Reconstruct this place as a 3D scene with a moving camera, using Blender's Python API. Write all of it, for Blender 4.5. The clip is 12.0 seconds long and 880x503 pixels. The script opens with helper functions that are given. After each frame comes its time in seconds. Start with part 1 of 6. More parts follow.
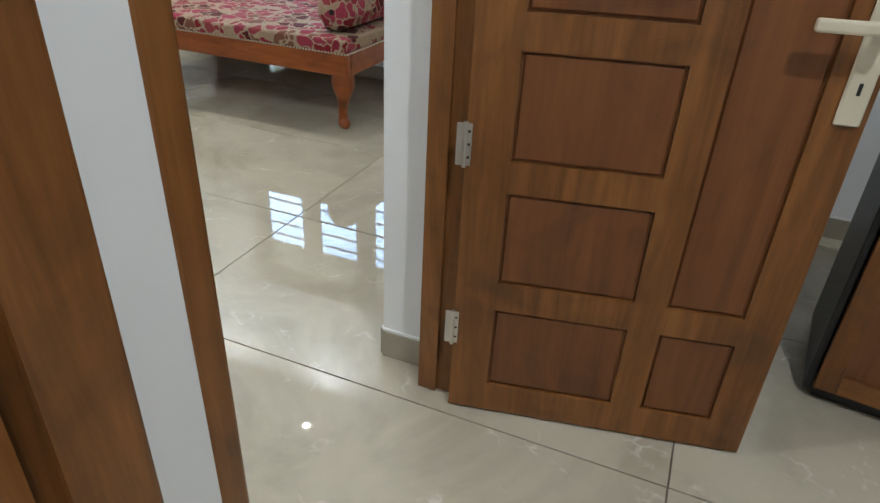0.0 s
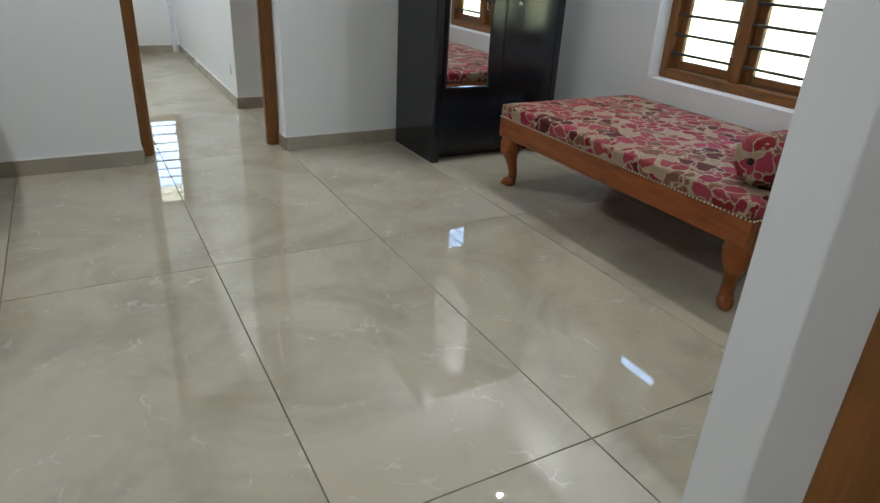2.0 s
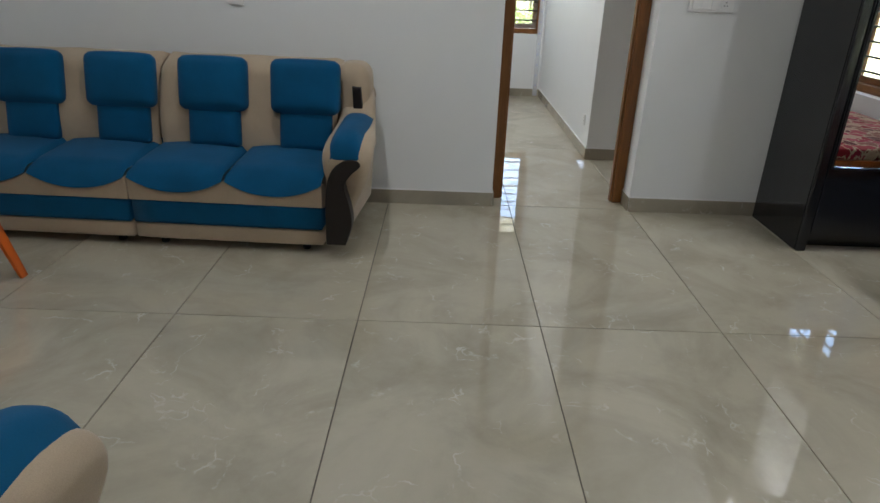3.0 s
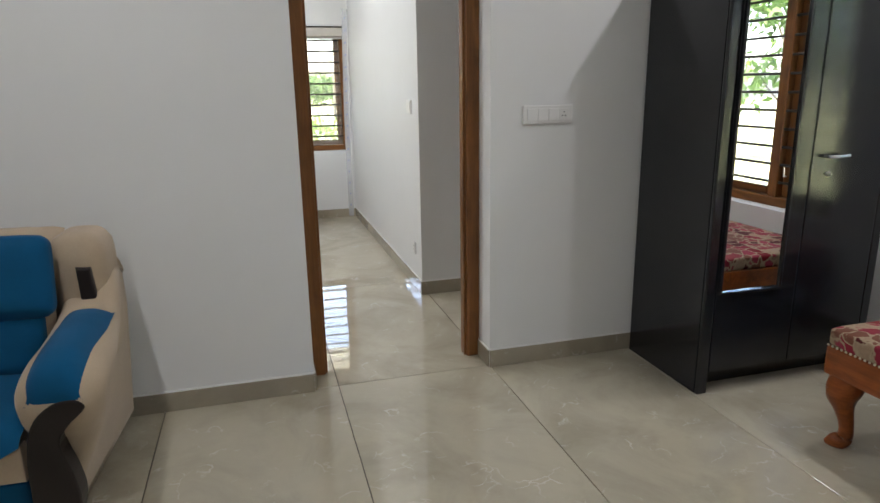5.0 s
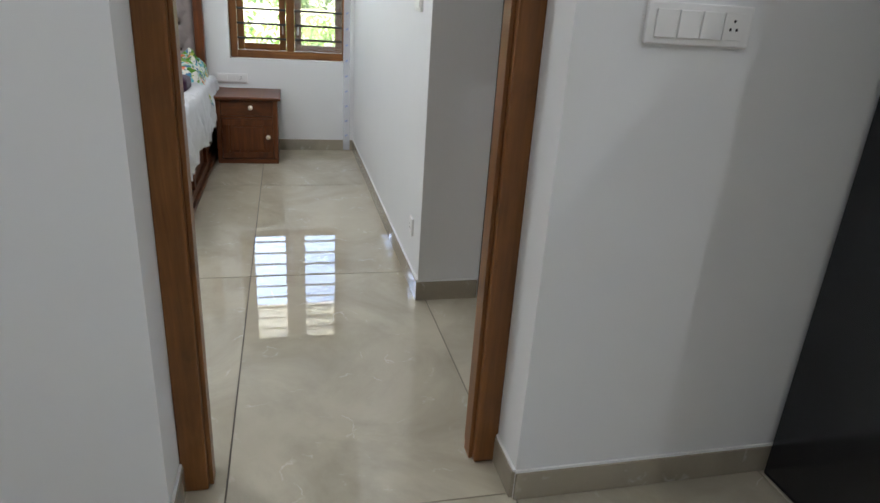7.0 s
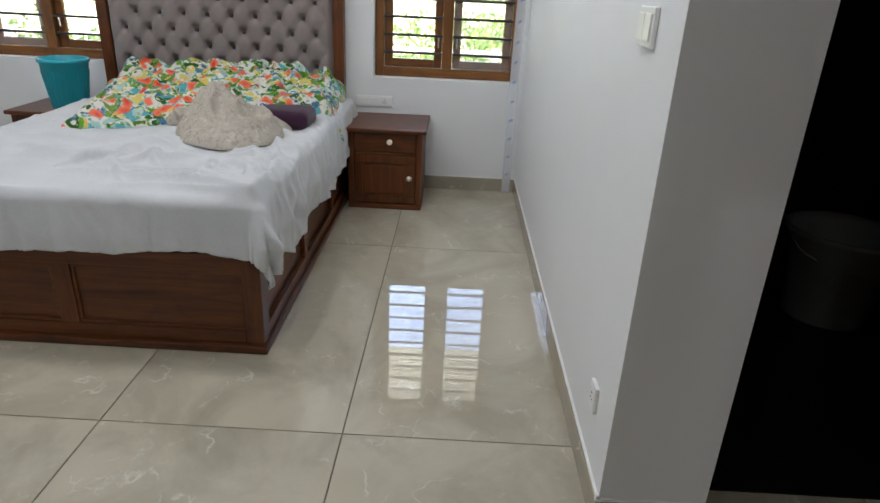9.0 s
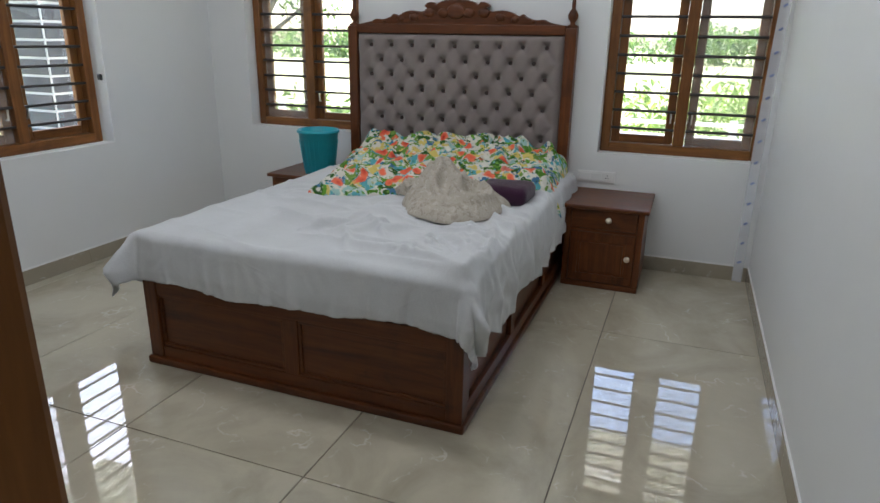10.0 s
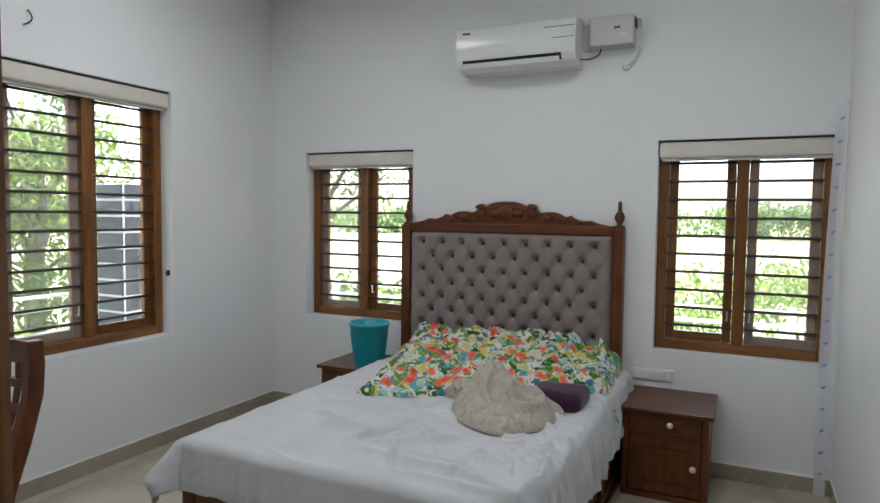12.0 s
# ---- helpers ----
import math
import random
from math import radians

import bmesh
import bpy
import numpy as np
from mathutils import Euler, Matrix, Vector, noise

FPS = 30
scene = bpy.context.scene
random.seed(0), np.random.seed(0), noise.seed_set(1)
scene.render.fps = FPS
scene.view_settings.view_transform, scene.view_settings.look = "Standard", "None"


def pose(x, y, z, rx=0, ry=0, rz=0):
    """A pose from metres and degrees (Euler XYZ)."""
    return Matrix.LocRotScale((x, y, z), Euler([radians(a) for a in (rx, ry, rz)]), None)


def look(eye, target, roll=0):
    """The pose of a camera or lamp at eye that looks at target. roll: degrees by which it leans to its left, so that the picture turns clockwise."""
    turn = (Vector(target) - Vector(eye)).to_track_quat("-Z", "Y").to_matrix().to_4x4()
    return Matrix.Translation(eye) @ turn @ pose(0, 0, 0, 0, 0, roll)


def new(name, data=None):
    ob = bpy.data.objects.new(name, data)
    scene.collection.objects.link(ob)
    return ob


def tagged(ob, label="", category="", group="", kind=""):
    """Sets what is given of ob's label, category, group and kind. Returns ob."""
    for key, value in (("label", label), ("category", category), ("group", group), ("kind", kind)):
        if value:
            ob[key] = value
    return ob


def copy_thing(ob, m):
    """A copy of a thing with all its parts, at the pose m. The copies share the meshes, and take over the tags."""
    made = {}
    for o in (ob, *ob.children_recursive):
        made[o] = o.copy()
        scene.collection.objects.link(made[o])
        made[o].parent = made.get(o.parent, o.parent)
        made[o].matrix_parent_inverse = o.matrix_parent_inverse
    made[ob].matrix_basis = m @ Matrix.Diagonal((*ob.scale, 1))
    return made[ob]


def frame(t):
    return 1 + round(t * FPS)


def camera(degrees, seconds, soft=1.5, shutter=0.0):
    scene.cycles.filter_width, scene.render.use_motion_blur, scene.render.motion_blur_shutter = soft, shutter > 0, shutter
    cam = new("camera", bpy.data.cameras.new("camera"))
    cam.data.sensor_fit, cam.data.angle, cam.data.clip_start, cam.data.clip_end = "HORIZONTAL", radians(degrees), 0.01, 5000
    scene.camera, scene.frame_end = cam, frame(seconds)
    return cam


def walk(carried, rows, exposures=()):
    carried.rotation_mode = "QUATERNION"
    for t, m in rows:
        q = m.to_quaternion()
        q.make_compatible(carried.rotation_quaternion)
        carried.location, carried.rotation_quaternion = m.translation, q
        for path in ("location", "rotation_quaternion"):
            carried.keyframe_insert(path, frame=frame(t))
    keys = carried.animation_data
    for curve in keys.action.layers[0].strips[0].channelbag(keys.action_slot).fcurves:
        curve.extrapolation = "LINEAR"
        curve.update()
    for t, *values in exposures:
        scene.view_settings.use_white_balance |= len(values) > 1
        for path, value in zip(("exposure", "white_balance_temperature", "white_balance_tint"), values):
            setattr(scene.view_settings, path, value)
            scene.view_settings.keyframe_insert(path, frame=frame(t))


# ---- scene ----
cam = camera(68.9, 12.0)
EXPOSURES = [
    (0.0, 4.15, 6200, 5), (0.5, 3.95, 6200, 5), (1.0, 3.75, 6200, 5), (1.5, 3.75, 6200, 5), (2.0, 3.6, 6200, 5), (2.5, 3.25, 6250, 6),
    (4.5, 3.55, 6550, 10), (5.0, 3.45, 6550, 10), (6.5, 3.42, 6200, 9), (8.5, 3.25, 6300, 11), (9.0, 3.17, 6250, 10), (9.5, 2.87, 6150, 9), (11.0, 2.7, 6250, 10), (12.0, 2.7, 6250, 10)]
PATH = [
    (0, (-0.834, 0.286, 1.266), (-1.463, 1.897, 0.260), 3.0),
    (0.5, (-0.982, 0.538, 1.3), (-1.56, 2.209, 0.365), -0.5),
    (1, (-1.075, 0.799, 1.275), (-1.974, 2.341, 0.372), 5.5),
    (1.5, (-1.165, 0.971, 1.302), (-2.238, 2.39, 0.389), 4.0),
    (2, (-1.198, 1.117, 1.328), (-2.764, 2.018, 0.47), 3.2),
    (2.5, (-1.246, 1.086, 1.346), (-3.039, 1.265, 0.478), 2.5),
    (2.7, (-1.315, 1.051, 1.37), (-3.118, 1.132, 0.509), 2.6),
    (4.3, (-2.005, 1.087, 1.465), (-3.926, 0.852, 0.964), -1.1),
    (4.5, (-2.139, 1.102, 1.442), (-4.074, 1.091, 0.936), 0.3),
    (5, (-2.523, 1.21, 1.435), (-4.387, 1.736, 0.936), -0.9),
    (5.5, (-2.904, 1.381, 1.398), (-4.731, 1.931, 0.797), 0.3),
    (6, (-3.306, 1.441, 1.375), (-5.117, 2.011, 0.747), 1.8),
    (6.5, (-3.68, 1.523, 1.33), (-5.479, 2.118, 0.691), 2.4),
    (6.7, (-3.858, 1.605, 1.313), (-5.666, 2.134, 0.641), 3.3),
    (8.3, (-5.048, 1.813, 1.326), (-6.83, 2.177, 0.495), 4.7),
    (8.5, (-5.182, 1.792, 1.314), (-6.973, 2.115, 0.485), 4.9),
    (9, (-5.393, 1.824, 1.384), (-7.233, 1.799, 0.6), 2.7),
    (9.5, (-5.482, 1.854, 1.432), (-7.259, 1.27, 0.723), 0.6),
    (10, (-5.509, 1.793, 1.44), (-7.285, 1.122, 0.812), 1.0),
    (10.5, (-5.556, 1.783, 1.56), (-7.364, 0.987, 1.248), -0.7),
    (11, (-5.562, 1.784, 1.649), (-7.378, 0.948, 1.596), -0.5),
    (11.5, (-5.557, 1.757, 1.585), (-7.367, 0.915, 1.466), 0.7),
    (12, (-5.562, 1.756, 1.602), (-7.368, 0.905, 1.484), 0.7),
]
walk(cam, [(t, look(eye, target, roll)) for t, eye, target, roll in PATH], EXPOSURES)

# ---------------------------------------------------------------- light
world = bpy.data.worlds.new("world")
scene.world = world
world.use_nodes = True
wn = world.node_tree.nodes
sky = wn.new("ShaderNodeTexSky")
sky.sky_type = 'NISHITA'
sky.sun_disc = False
sky.sun_elevation = radians(58)
sky.sun_rotation = radians(-153)
sky.dust_density = 2.5
wn["Background"].inputs["Strength"].default_value = 0.15
world.node_tree.links.new(sky.outputs[0], wn["Background"].inputs[0])

sun_data = bpy.data.lights.new("sun", 'SUN')
sun_data.energy = 4.0
sun_data.angle = radians(0.6)
sun_data.color = (1.0, 0.95, 0.87)
sun = new("sun", sun_data)
sun.matrix_world = look((-15, -29, 48), (0, 0, 0))

# ceiling lights, real LEDs and unseen fill: places on the ceilings and their power
# three wide discs, unseen, spread out as soft fill for the bedroom
LED_FILL_BEDROOM = [(-8.05, -0.65), (-8.05, 1.35), (-6.85, 0.45)]
# first two are lamps mirrored in the floor; the last two are unseen fill
LED_AND_FILL_LIVING = [(-4.72, 3.93), (-3.53, 3.95), (-4.2, 0.4), (-2.6, 0.4)]
# no lamp known in the hall: unseen fill for the door and jamb
FILL_HALL = [(-0.05, 0.25)]
BEDROOM_WATTS, LIVING_WATTS, HALL_WATTS = 1.7, 1.3, 2.2

# ---------------------------------------------------------------- materials
def node_mat(name):
    m = bpy.data.materials.new(name)
    m.use_nodes = True
    nt = m.node_tree
    return m, nt, nt.nodes["Principled BSDF"]


def ramp(nt, fac, stops):
    r = nt.nodes.new("ShaderNodeValToRGB")
    e = r.color_ramp.elements
    while len(e) < len(stops):
        e.new(0.5)
    for k, (p, c) in enumerate(stops):
        e[k].position = p
        e[k].color = (*c, 1)
    nt.links.new(fac, r.inputs[0])
    return r.outputs[0]


def coords(nt, scale=(1, 1, 1), kind="Object", shift=False):
    tc = nt.nodes.new("ShaderNodeTexCoord")
    mp = nt.nodes.new("ShaderNodeMapping")
    mp.inputs["Scale"].default_value = scale
    nt.links.new(tc.outputs[kind], mp.inputs[0])
    if shift:
        oi = nt.nodes.new("ShaderNodeObjectInfo")
        mul = nt.nodes.new("ShaderNodeMath")
        mul.operation = 'MULTIPLY'
        mul.inputs[1].default_value = 37.0
        nt.links.new(oi.outputs["Random"], mul.inputs[0])
        nt.links.new(mul.outputs[0], mp.inputs["Location"])
    return mp.outputs[0]


def noise_tex(nt, vec, scale, detail=4, rough=0.55, dist=0.0):
    n = nt.nodes.new("ShaderNodeTexNoise")
    n.inputs["Scale"].default_value = scale
    n.inputs["Detail"].default_value = detail
    n.inputs["Roughness"].default_value = rough
    n.inputs["Distortion"].default_value = dist
    nt.links.new(vec, n.inputs["Vector"])
    return n.outputs["Fac"]


def bump(nt, bsdf, height, strength, dist=0.01):
    b = nt.nodes.new("ShaderNodeBump")
    b.inputs["Strength"].default_value = strength
    b.inputs["Distance"].default_value = dist
    nt.links.new(height, b.inputs["Height"])
    nt.links.new(b.outputs[0], bsdf.inputs["Normal"])


def mixc(nt, fac, a, b, mode='MIX'):
    m = nt.nodes.new("ShaderNodeMix")
    m.data_type = 'RGBA'
    m.blend_type = mode
    for sock, v in ((m.inputs[0], fac), (m.inputs[6], a), (m.inputs[7], b)):
        if isinstance(v, (float, int)):
            sock.default_value = v
        elif isinstance(v, tuple):
            sock.default_value = (*v, 1)
        else:
            nt.links.new(v, sock)
    return m.outputs[2]


def plain(name, col, rough=0.5, var=0.12, scale=6.0, metal=0.0, bmp=0.05, bscale=60.0, spec=0.5, fine=0.5):
    """A surface of one colour with large stains and fine grain."""
    m, nt, b = node_mat(name)
    v = coords(nt)
    lo = tuple(c * (1 - var) for c in col)
    hi = tuple(min(1, c * (1 + var)) for c in col)
    big = ramp(nt, noise_tex(nt, v, scale), [(0.3, lo), (0.7, hi)])
    small = noise_tex(nt, v, bscale, 3)
    c = mixc(nt, fine * var, big, ramp(nt, small, [(0.3, tuple(x * 0.7 for x in lo)), (0.7, hi)]))
    nt.links.new(c, b.inputs["Base Color"])
    b.inputs["Roughness"].default_value = rough
    b.inputs["Metallic"].default_value = metal
    b.inputs["Specular IOR Level"].default_value = spec
    if bmp:
        bump(nt, b, small, bmp, 0.004)
    return m


def wood(name, dark, light, rough=0.35, axis=2, scale=1.0, knots=0.8, coat=0.15):
    """Varnished wood whose grain runs along one axis."""
    m, nt, b = node_mat(name)
    sc = [9.0 * scale] * 3
    sc[axis] = 0.7 * scale
    v = coords(nt, tuple(sc), shift=True)
    g = noise_tex(nt, v, 1.6, 5, 0.6, 1.4)
    v2 = coords(nt, tuple(s * 7 for s in sc), shift=True)
    f = noise_tex(nt, v2, 1.5, 3, 0.6, 0.3)
    v3 = coords(nt, (1, 1, 1), shift=True)
    k = noise_tex(nt, v3, 5.0, 4, 0.55, 0.9)
    mid = tuple((a + c) / 2 for a, c in zip(dark, light))
    c1 = ramp(nt, g, [(0.28, dark), (0.5, mid), (0.72, light)])
    c2 = mixc(nt, 0.25, c1, ramp(nt, f, [(0.3, dark), (0.7, light)]))
    c3 = mixc(nt, knots, c2, ramp(nt, k, [(0.3, tuple(x * 0.55 for x in dark)), (0.45, mid), (0.8, light)]), 'SOFT_LIGHT')
    nt.links.new(c3, b.inputs["Base Color"])
    rr = nt.nodes.new("ShaderNodeMapRange")
    rr.inputs[3].default_value = rough * 0.8
    rr.inputs[4].default_value = rough * 1.3
    nt.links.new(g, rr.inputs[0])
    nt.links.new(rr.outputs[0], b.inputs["Roughness"])
    b.inputs["Coat Weight"].default_value = coat
    b.inputs["Specular IOR Level"].default_value = 0.35
    b.inputs["Coat Roughness"].default_value = 0.2
    bump(nt, b, f, 0.06, 0.003)
    return m


def wall_paint(name, col):
    m, nt, b = node_mat(name)
    v = coords(nt)
    big = noise_tex(nt, v, 0.8, 3)
    fine = noise_tex(nt, v, 90, 4)
    mid = noise_tex(nt, v, 7, 4)
    c = ramp(nt, big, [(0.3, tuple(x * 0.965 for x in col)), (0.7, col)])
    c = mixc(nt, 0.05, c, ramp(nt, mid, [(0.35, tuple(x * 0.85 for x in col)), (0.65, col)]))
    nt.links.new(c, b.inputs["Base Color"])
    b.inputs["Roughness"].default_value = 0.55
    b.inputs["Specular IOR Level"].default_value = 0.3
    bump(nt, b, fine, 0.08, 0.002)
    return m


def marble_tile(name, base, dark, rough=0.008, offset=True):
    """Polished vitrified tile: soft clouds, a few pale broken veins."""
    m, nt, b = node_mat(name)
    v = coords(nt, shift=offset)
    cloud = noise_tex(nt, v, 1.9, 6, 0.62, 0.8)
    c = ramp(nt, cloud, [(0.32, dark), (0.55, base), (0.75, tuple(x * 1.08 for x in base))])
    fine = noise_tex(nt, v, 26, 4)
    c = mixc(nt, 0.10, c, ramp(nt, fine, [(0.3, dark), (0.7, base)]))
    warp = nt.nodes.new("ShaderNodeTexNoise")
    warp.inputs["Scale"].default_value = 2.2
    warp.inputs["Detail"].default_value = 5
    nt.links.new(v, warp.inputs["Vector"])
    addv = nt.nodes.new("ShaderNodeMixRGB")
    addv.blend_type = 'ADD'
    addv.inputs[0].default_value = 0.9
    nt.links.new(v, addv.inputs[1])
    nt.links.new(warp.outputs["Color"], addv.inputs[2])
    vor = nt.nodes.new("ShaderNodeTexVoronoi")
    vor.feature = 'DISTANCE_TO_EDGE'
    vor.inputs["Scale"].default_value = 4.2
    nt.links.new(addv.outputs[0], vor.inputs["Vector"])
    line = ramp(nt, vor.outputs["Distance"], [(0.0, (0.8, 0.8, 0.8)), (0.034, (0, 0, 0))])
    gate = ramp(nt, noise_tex(nt, v, 7.5, 5, 0.65), [(0.53, (0, 0, 0)), (0.68, (0.7, 0.7, 0.7))])
    veins = mixc(nt, 1.0, line, gate, 'MULTIPLY')
    c = mixc(nt, veins, c, (0.78, 0.76, 0.70))
    nt.links.new(c, b.inputs["Base Color"])
    b.inputs["Roughness"].default_value = rough
    b.inputs["Specular IOR Level"].default_value = 1.0
    bump(nt, b, noise_tex(nt, v, 3.0, 2), 0.004, 0.004)
    return m


def glass_mat(name, tint=(1, 1, 1), rough=0.0):
    m, nt, b = node_mat(name)
    b.inputs["Base Color"].default_value = (*tint, 1)
    b.inputs["Roughness"].default_value = rough
    b.inputs["Transmission Weight"].default_value = 1.0
    b.inputs["IOR"].default_value = 1.45
    return m


def glow(name, col, strength):
    m, nt, b = node_mat(name)
    b.inputs["Base Color"].default_value = (*col, 1)
    b.inputs["Emission Color"].default_value = (*col, 1)
    b.inputs["Emission Strength"].default_value = strength
    return m


M_WALL = wall_paint("white_wall_paint", (0.80, 0.81, 0.80))
M_CEIL = wall_paint("ceiling_paint", (0.80, 0.80, 0.79))
M_TILE = marble_tile("beige_polished_tile", (0.500, 0.456, 0.350), (0.375, 0.340, 0.256))
M_SKIRT = marble_tile("skirting_tile", (0.36, 0.318, 0.24), (0.29, 0.255, 0.195), 0.03)
M_GROUT = plain("grout", (0.16, 0.14, 0.115), 0.8)
M_TEAK = wood("teak", (0.150, 0.078, 0.028), (0.375, 0.212, 0.086), 0.38, 2)
M_TEAK_H = wood("teak_across", (0.150, 0.078, 0.028), (0.375, 0.212, 0.086), 0.38, 0)
M_TEAK_Y = wood("teak_along", (0.150, 0.078, 0.028), (0.375, 0.212, 0.086), 0.38, 1)
M_PANEL = wood("teak_panel", (0.165, 0.080, 0.034), (0.315, 0.172, 0.078), 0.42, 2, 0.7)
M_ROSE = wood("dark_stained_wood", (0.088, 0.036, 0.011), (0.262, 0.118, 0.040), 0.34, 1, coat=0.05)
M_ROSE_X = wood("dark_stained_wood_long", (0.088, 0.036, 0.011), (0.262, 0.118, 0.040), 0.34, 0, coat=0.05)
M_ROSE_Z = wood("dark_stained_wood_up", (0.090, 0.038, 0.012), (0.270, 0.122, 0.042), 0.34, 2, coat=0.05)
M_STEEL = plain("brushed_steel", (0.62, 0.60, 0.57), 0.35, 0.08, 10, 1.0)
M_IRON = plain("dark_painted_bar", (0.035, 0.028, 0.025), 0.45, 0.2)
M_WHITE = plain("white_plastic", (0.80, 0.80, 0.78), 0.3, 0.03, bmp=0.0)
M_CREAM = plain("cream_blind", (0.66, 0.62, 0.55), 0.55, 0.05)
M_BLACK = plain("black_plastic", (0.012, 0.012, 0.012), 0.4, 0.1, bmp=0.0)
M_GLASS = glass_mat("clear_glass")
M_NET, _nt, _b = node_mat("insect_net")
_b.inputs["Base Color"].default_value = (0.74, 0.72, 0.67, 1)
_b.inputs["Roughness"].default_value = 0.8
_b.inputs["Alpha"].default_value = 0.15



# ---------------------------------------------------------------- mesh helpers
def link(name, bm, material, parent=None, label="", smooth=False):
    me = bpy.data.meshes.new(name)
    bm.to_mesh(me)
    bm.free()
    me.materials.append(material)
    if smooth:
        for p in me.polygons:
            p.use_smooth = True
    ob = new(name, me)
    if parent is not None:
        ob.parent = parent
    if label:
        ob["label"] = label
    return ob


def part(name, bm, material, parent, label="", smooth=False):
    return link(name, bm, material, parent, label, smooth)


def thing(name, at, label, category, group="", turn=0.0):
    ob = new(name)
    ob.empty_display_size = 0.1
    ob.matrix_world = pose(*at, 0, 0, turn)
    return tagged(ob, label, category, group)


def add_box(bm, lo, hi, bev=0.0, seg=2, m=None):
    """A box from corner to corner, its edges rounded by bev."""
    lo, hi = Vector(lo), Vector(hi)
    r = bmesh.ops.create_cube(bm, size=1.0)
    vs = r["verts"]
    size, mid = hi - lo, (hi + lo) / 2
    for v in vs:
        v.co = Vector((v.co.x * size.x, v.co.y * size.y, v.co.z * size.z)) + mid
    if bev > 0:
        es = list({e for v in vs for e in v.link_edges})
        r2 = bmesh.ops.bevel(bm, geom=es, offset=bev, segments=seg, profile=0.6, affect='EDGES')
        vs = list({v for f in r2["faces"] for v in f.verts} | {v for v in vs if v.is_valid})
    if m is not None:
        bmesh.ops.transform(bm, matrix=m, verts=[v for v in vs if v.is_valid])
    return bm


def box(lo, hi, bev=0.0, seg=2):
    return add_box(bmesh.new(), lo, hi, bev, seg)


def add_lathe(bm, profile, at=(0, 0, 0), n=20, m=None):
    """A turned piece: profile of (radius, height) round z."""
    rings = []
    for r, z in profile:
        rings.append([bm.verts.new((r * math.cos(2 * math.pi * k / n), r * math.sin(2 * math.pi * k / n), z)) for k in range(n)])
    for a, b in zip(rings, rings[1:]):
        for k in range(n):
            bm.faces.new((a[k], a[(k + 1) % n], b[(k + 1) % n], b[k]))
    bm.faces.new(list(reversed(rings[0])))
    bm.faces.new(rings[-1])
    mat = Matrix.Translation(at) if m is None else m
    bmesh.ops.transform(bm, matrix=mat, verts=[v for ring in rings for v in ring])
    return bm


def lathe(profile, at=(0, 0, 0), n=20, m=None):
    return add_lathe(bmesh.new(), profile, at, n, m)


def add_tube(bm, pts, rad, n=8):
    """A round bar along points; rad may be one radius or one for each point."""
    pts = [Vector(p) for p in pts]
    rads = rad if isinstance(rad, (list, tuple)) else [rad] * len(pts)
    rings = []
    up = Vector((0.13, 0.21, 1)).normalized()
    for k, p in enumerate(pts):
        d = (pts[min(k + 1, len(pts) - 1)] - pts[max(k - 1, 0)]).normalized()
        u = d.cross(up)
        if u.length < 0.05:
            u = d.cross(Vector((1, 0, 0)))
        u.normalize()
        w = d.cross(u)
        rings.append([bm.verts.new(p + rads[k] * (u * math.cos(2 * math.pi * j / n) + w * math.sin(2 * math.pi * j / n))) for j in range(n)])
    for a, b in zip(rings, rings[1:]):
        for j in range(n):
            bm.faces.new((a[j], a[(j + 1) % n], b[(j + 1) % n], b[j]))
    bm.faces.new(list(reversed(rings[0])))
    bm.faces.new(rings[-1])
    bmesh.ops.recalc_face_normals(bm, faces=bm.faces[:])
    return bm


def tube(pts, rad, n=8):
    return add_tube(bmesh.new(), pts, rad, n)


def extrude_outline(outline, lo, hi, axis=0, bev=0.0):
    """A flat outline (two coordinates) given thickness from lo to hi along an axis."""
    bm = bmesh.new()
    def at(p, d):
        q = list(p)
        q.insert(axis, d)
        return q
    a = [bm.verts.new(at(p, lo)) for p in outline]
    b = [bm.verts.new(at(p, hi)) for p in outline]
    n = len(outline)
    bm.faces.new(a)
    bm.faces.new(list(reversed(b)))
    for k in range(n):
        bm.faces.new((a[k], b[k], b[(k + 1) % n], a[(k + 1) % n]))
    bmesh.ops.recalc_face_normals(bm, faces=bm.faces[:])
    if bev > 0:
        es = [e for e in bm.edges if (e.verts[0] in a) == (e.verts[1] in a)]
        bmesh.ops.bevel(bm, geom=es, offset=bev, segments=2 if bev < 0.04 else 5, profile=0.5, affect='EDGES')
    return bm


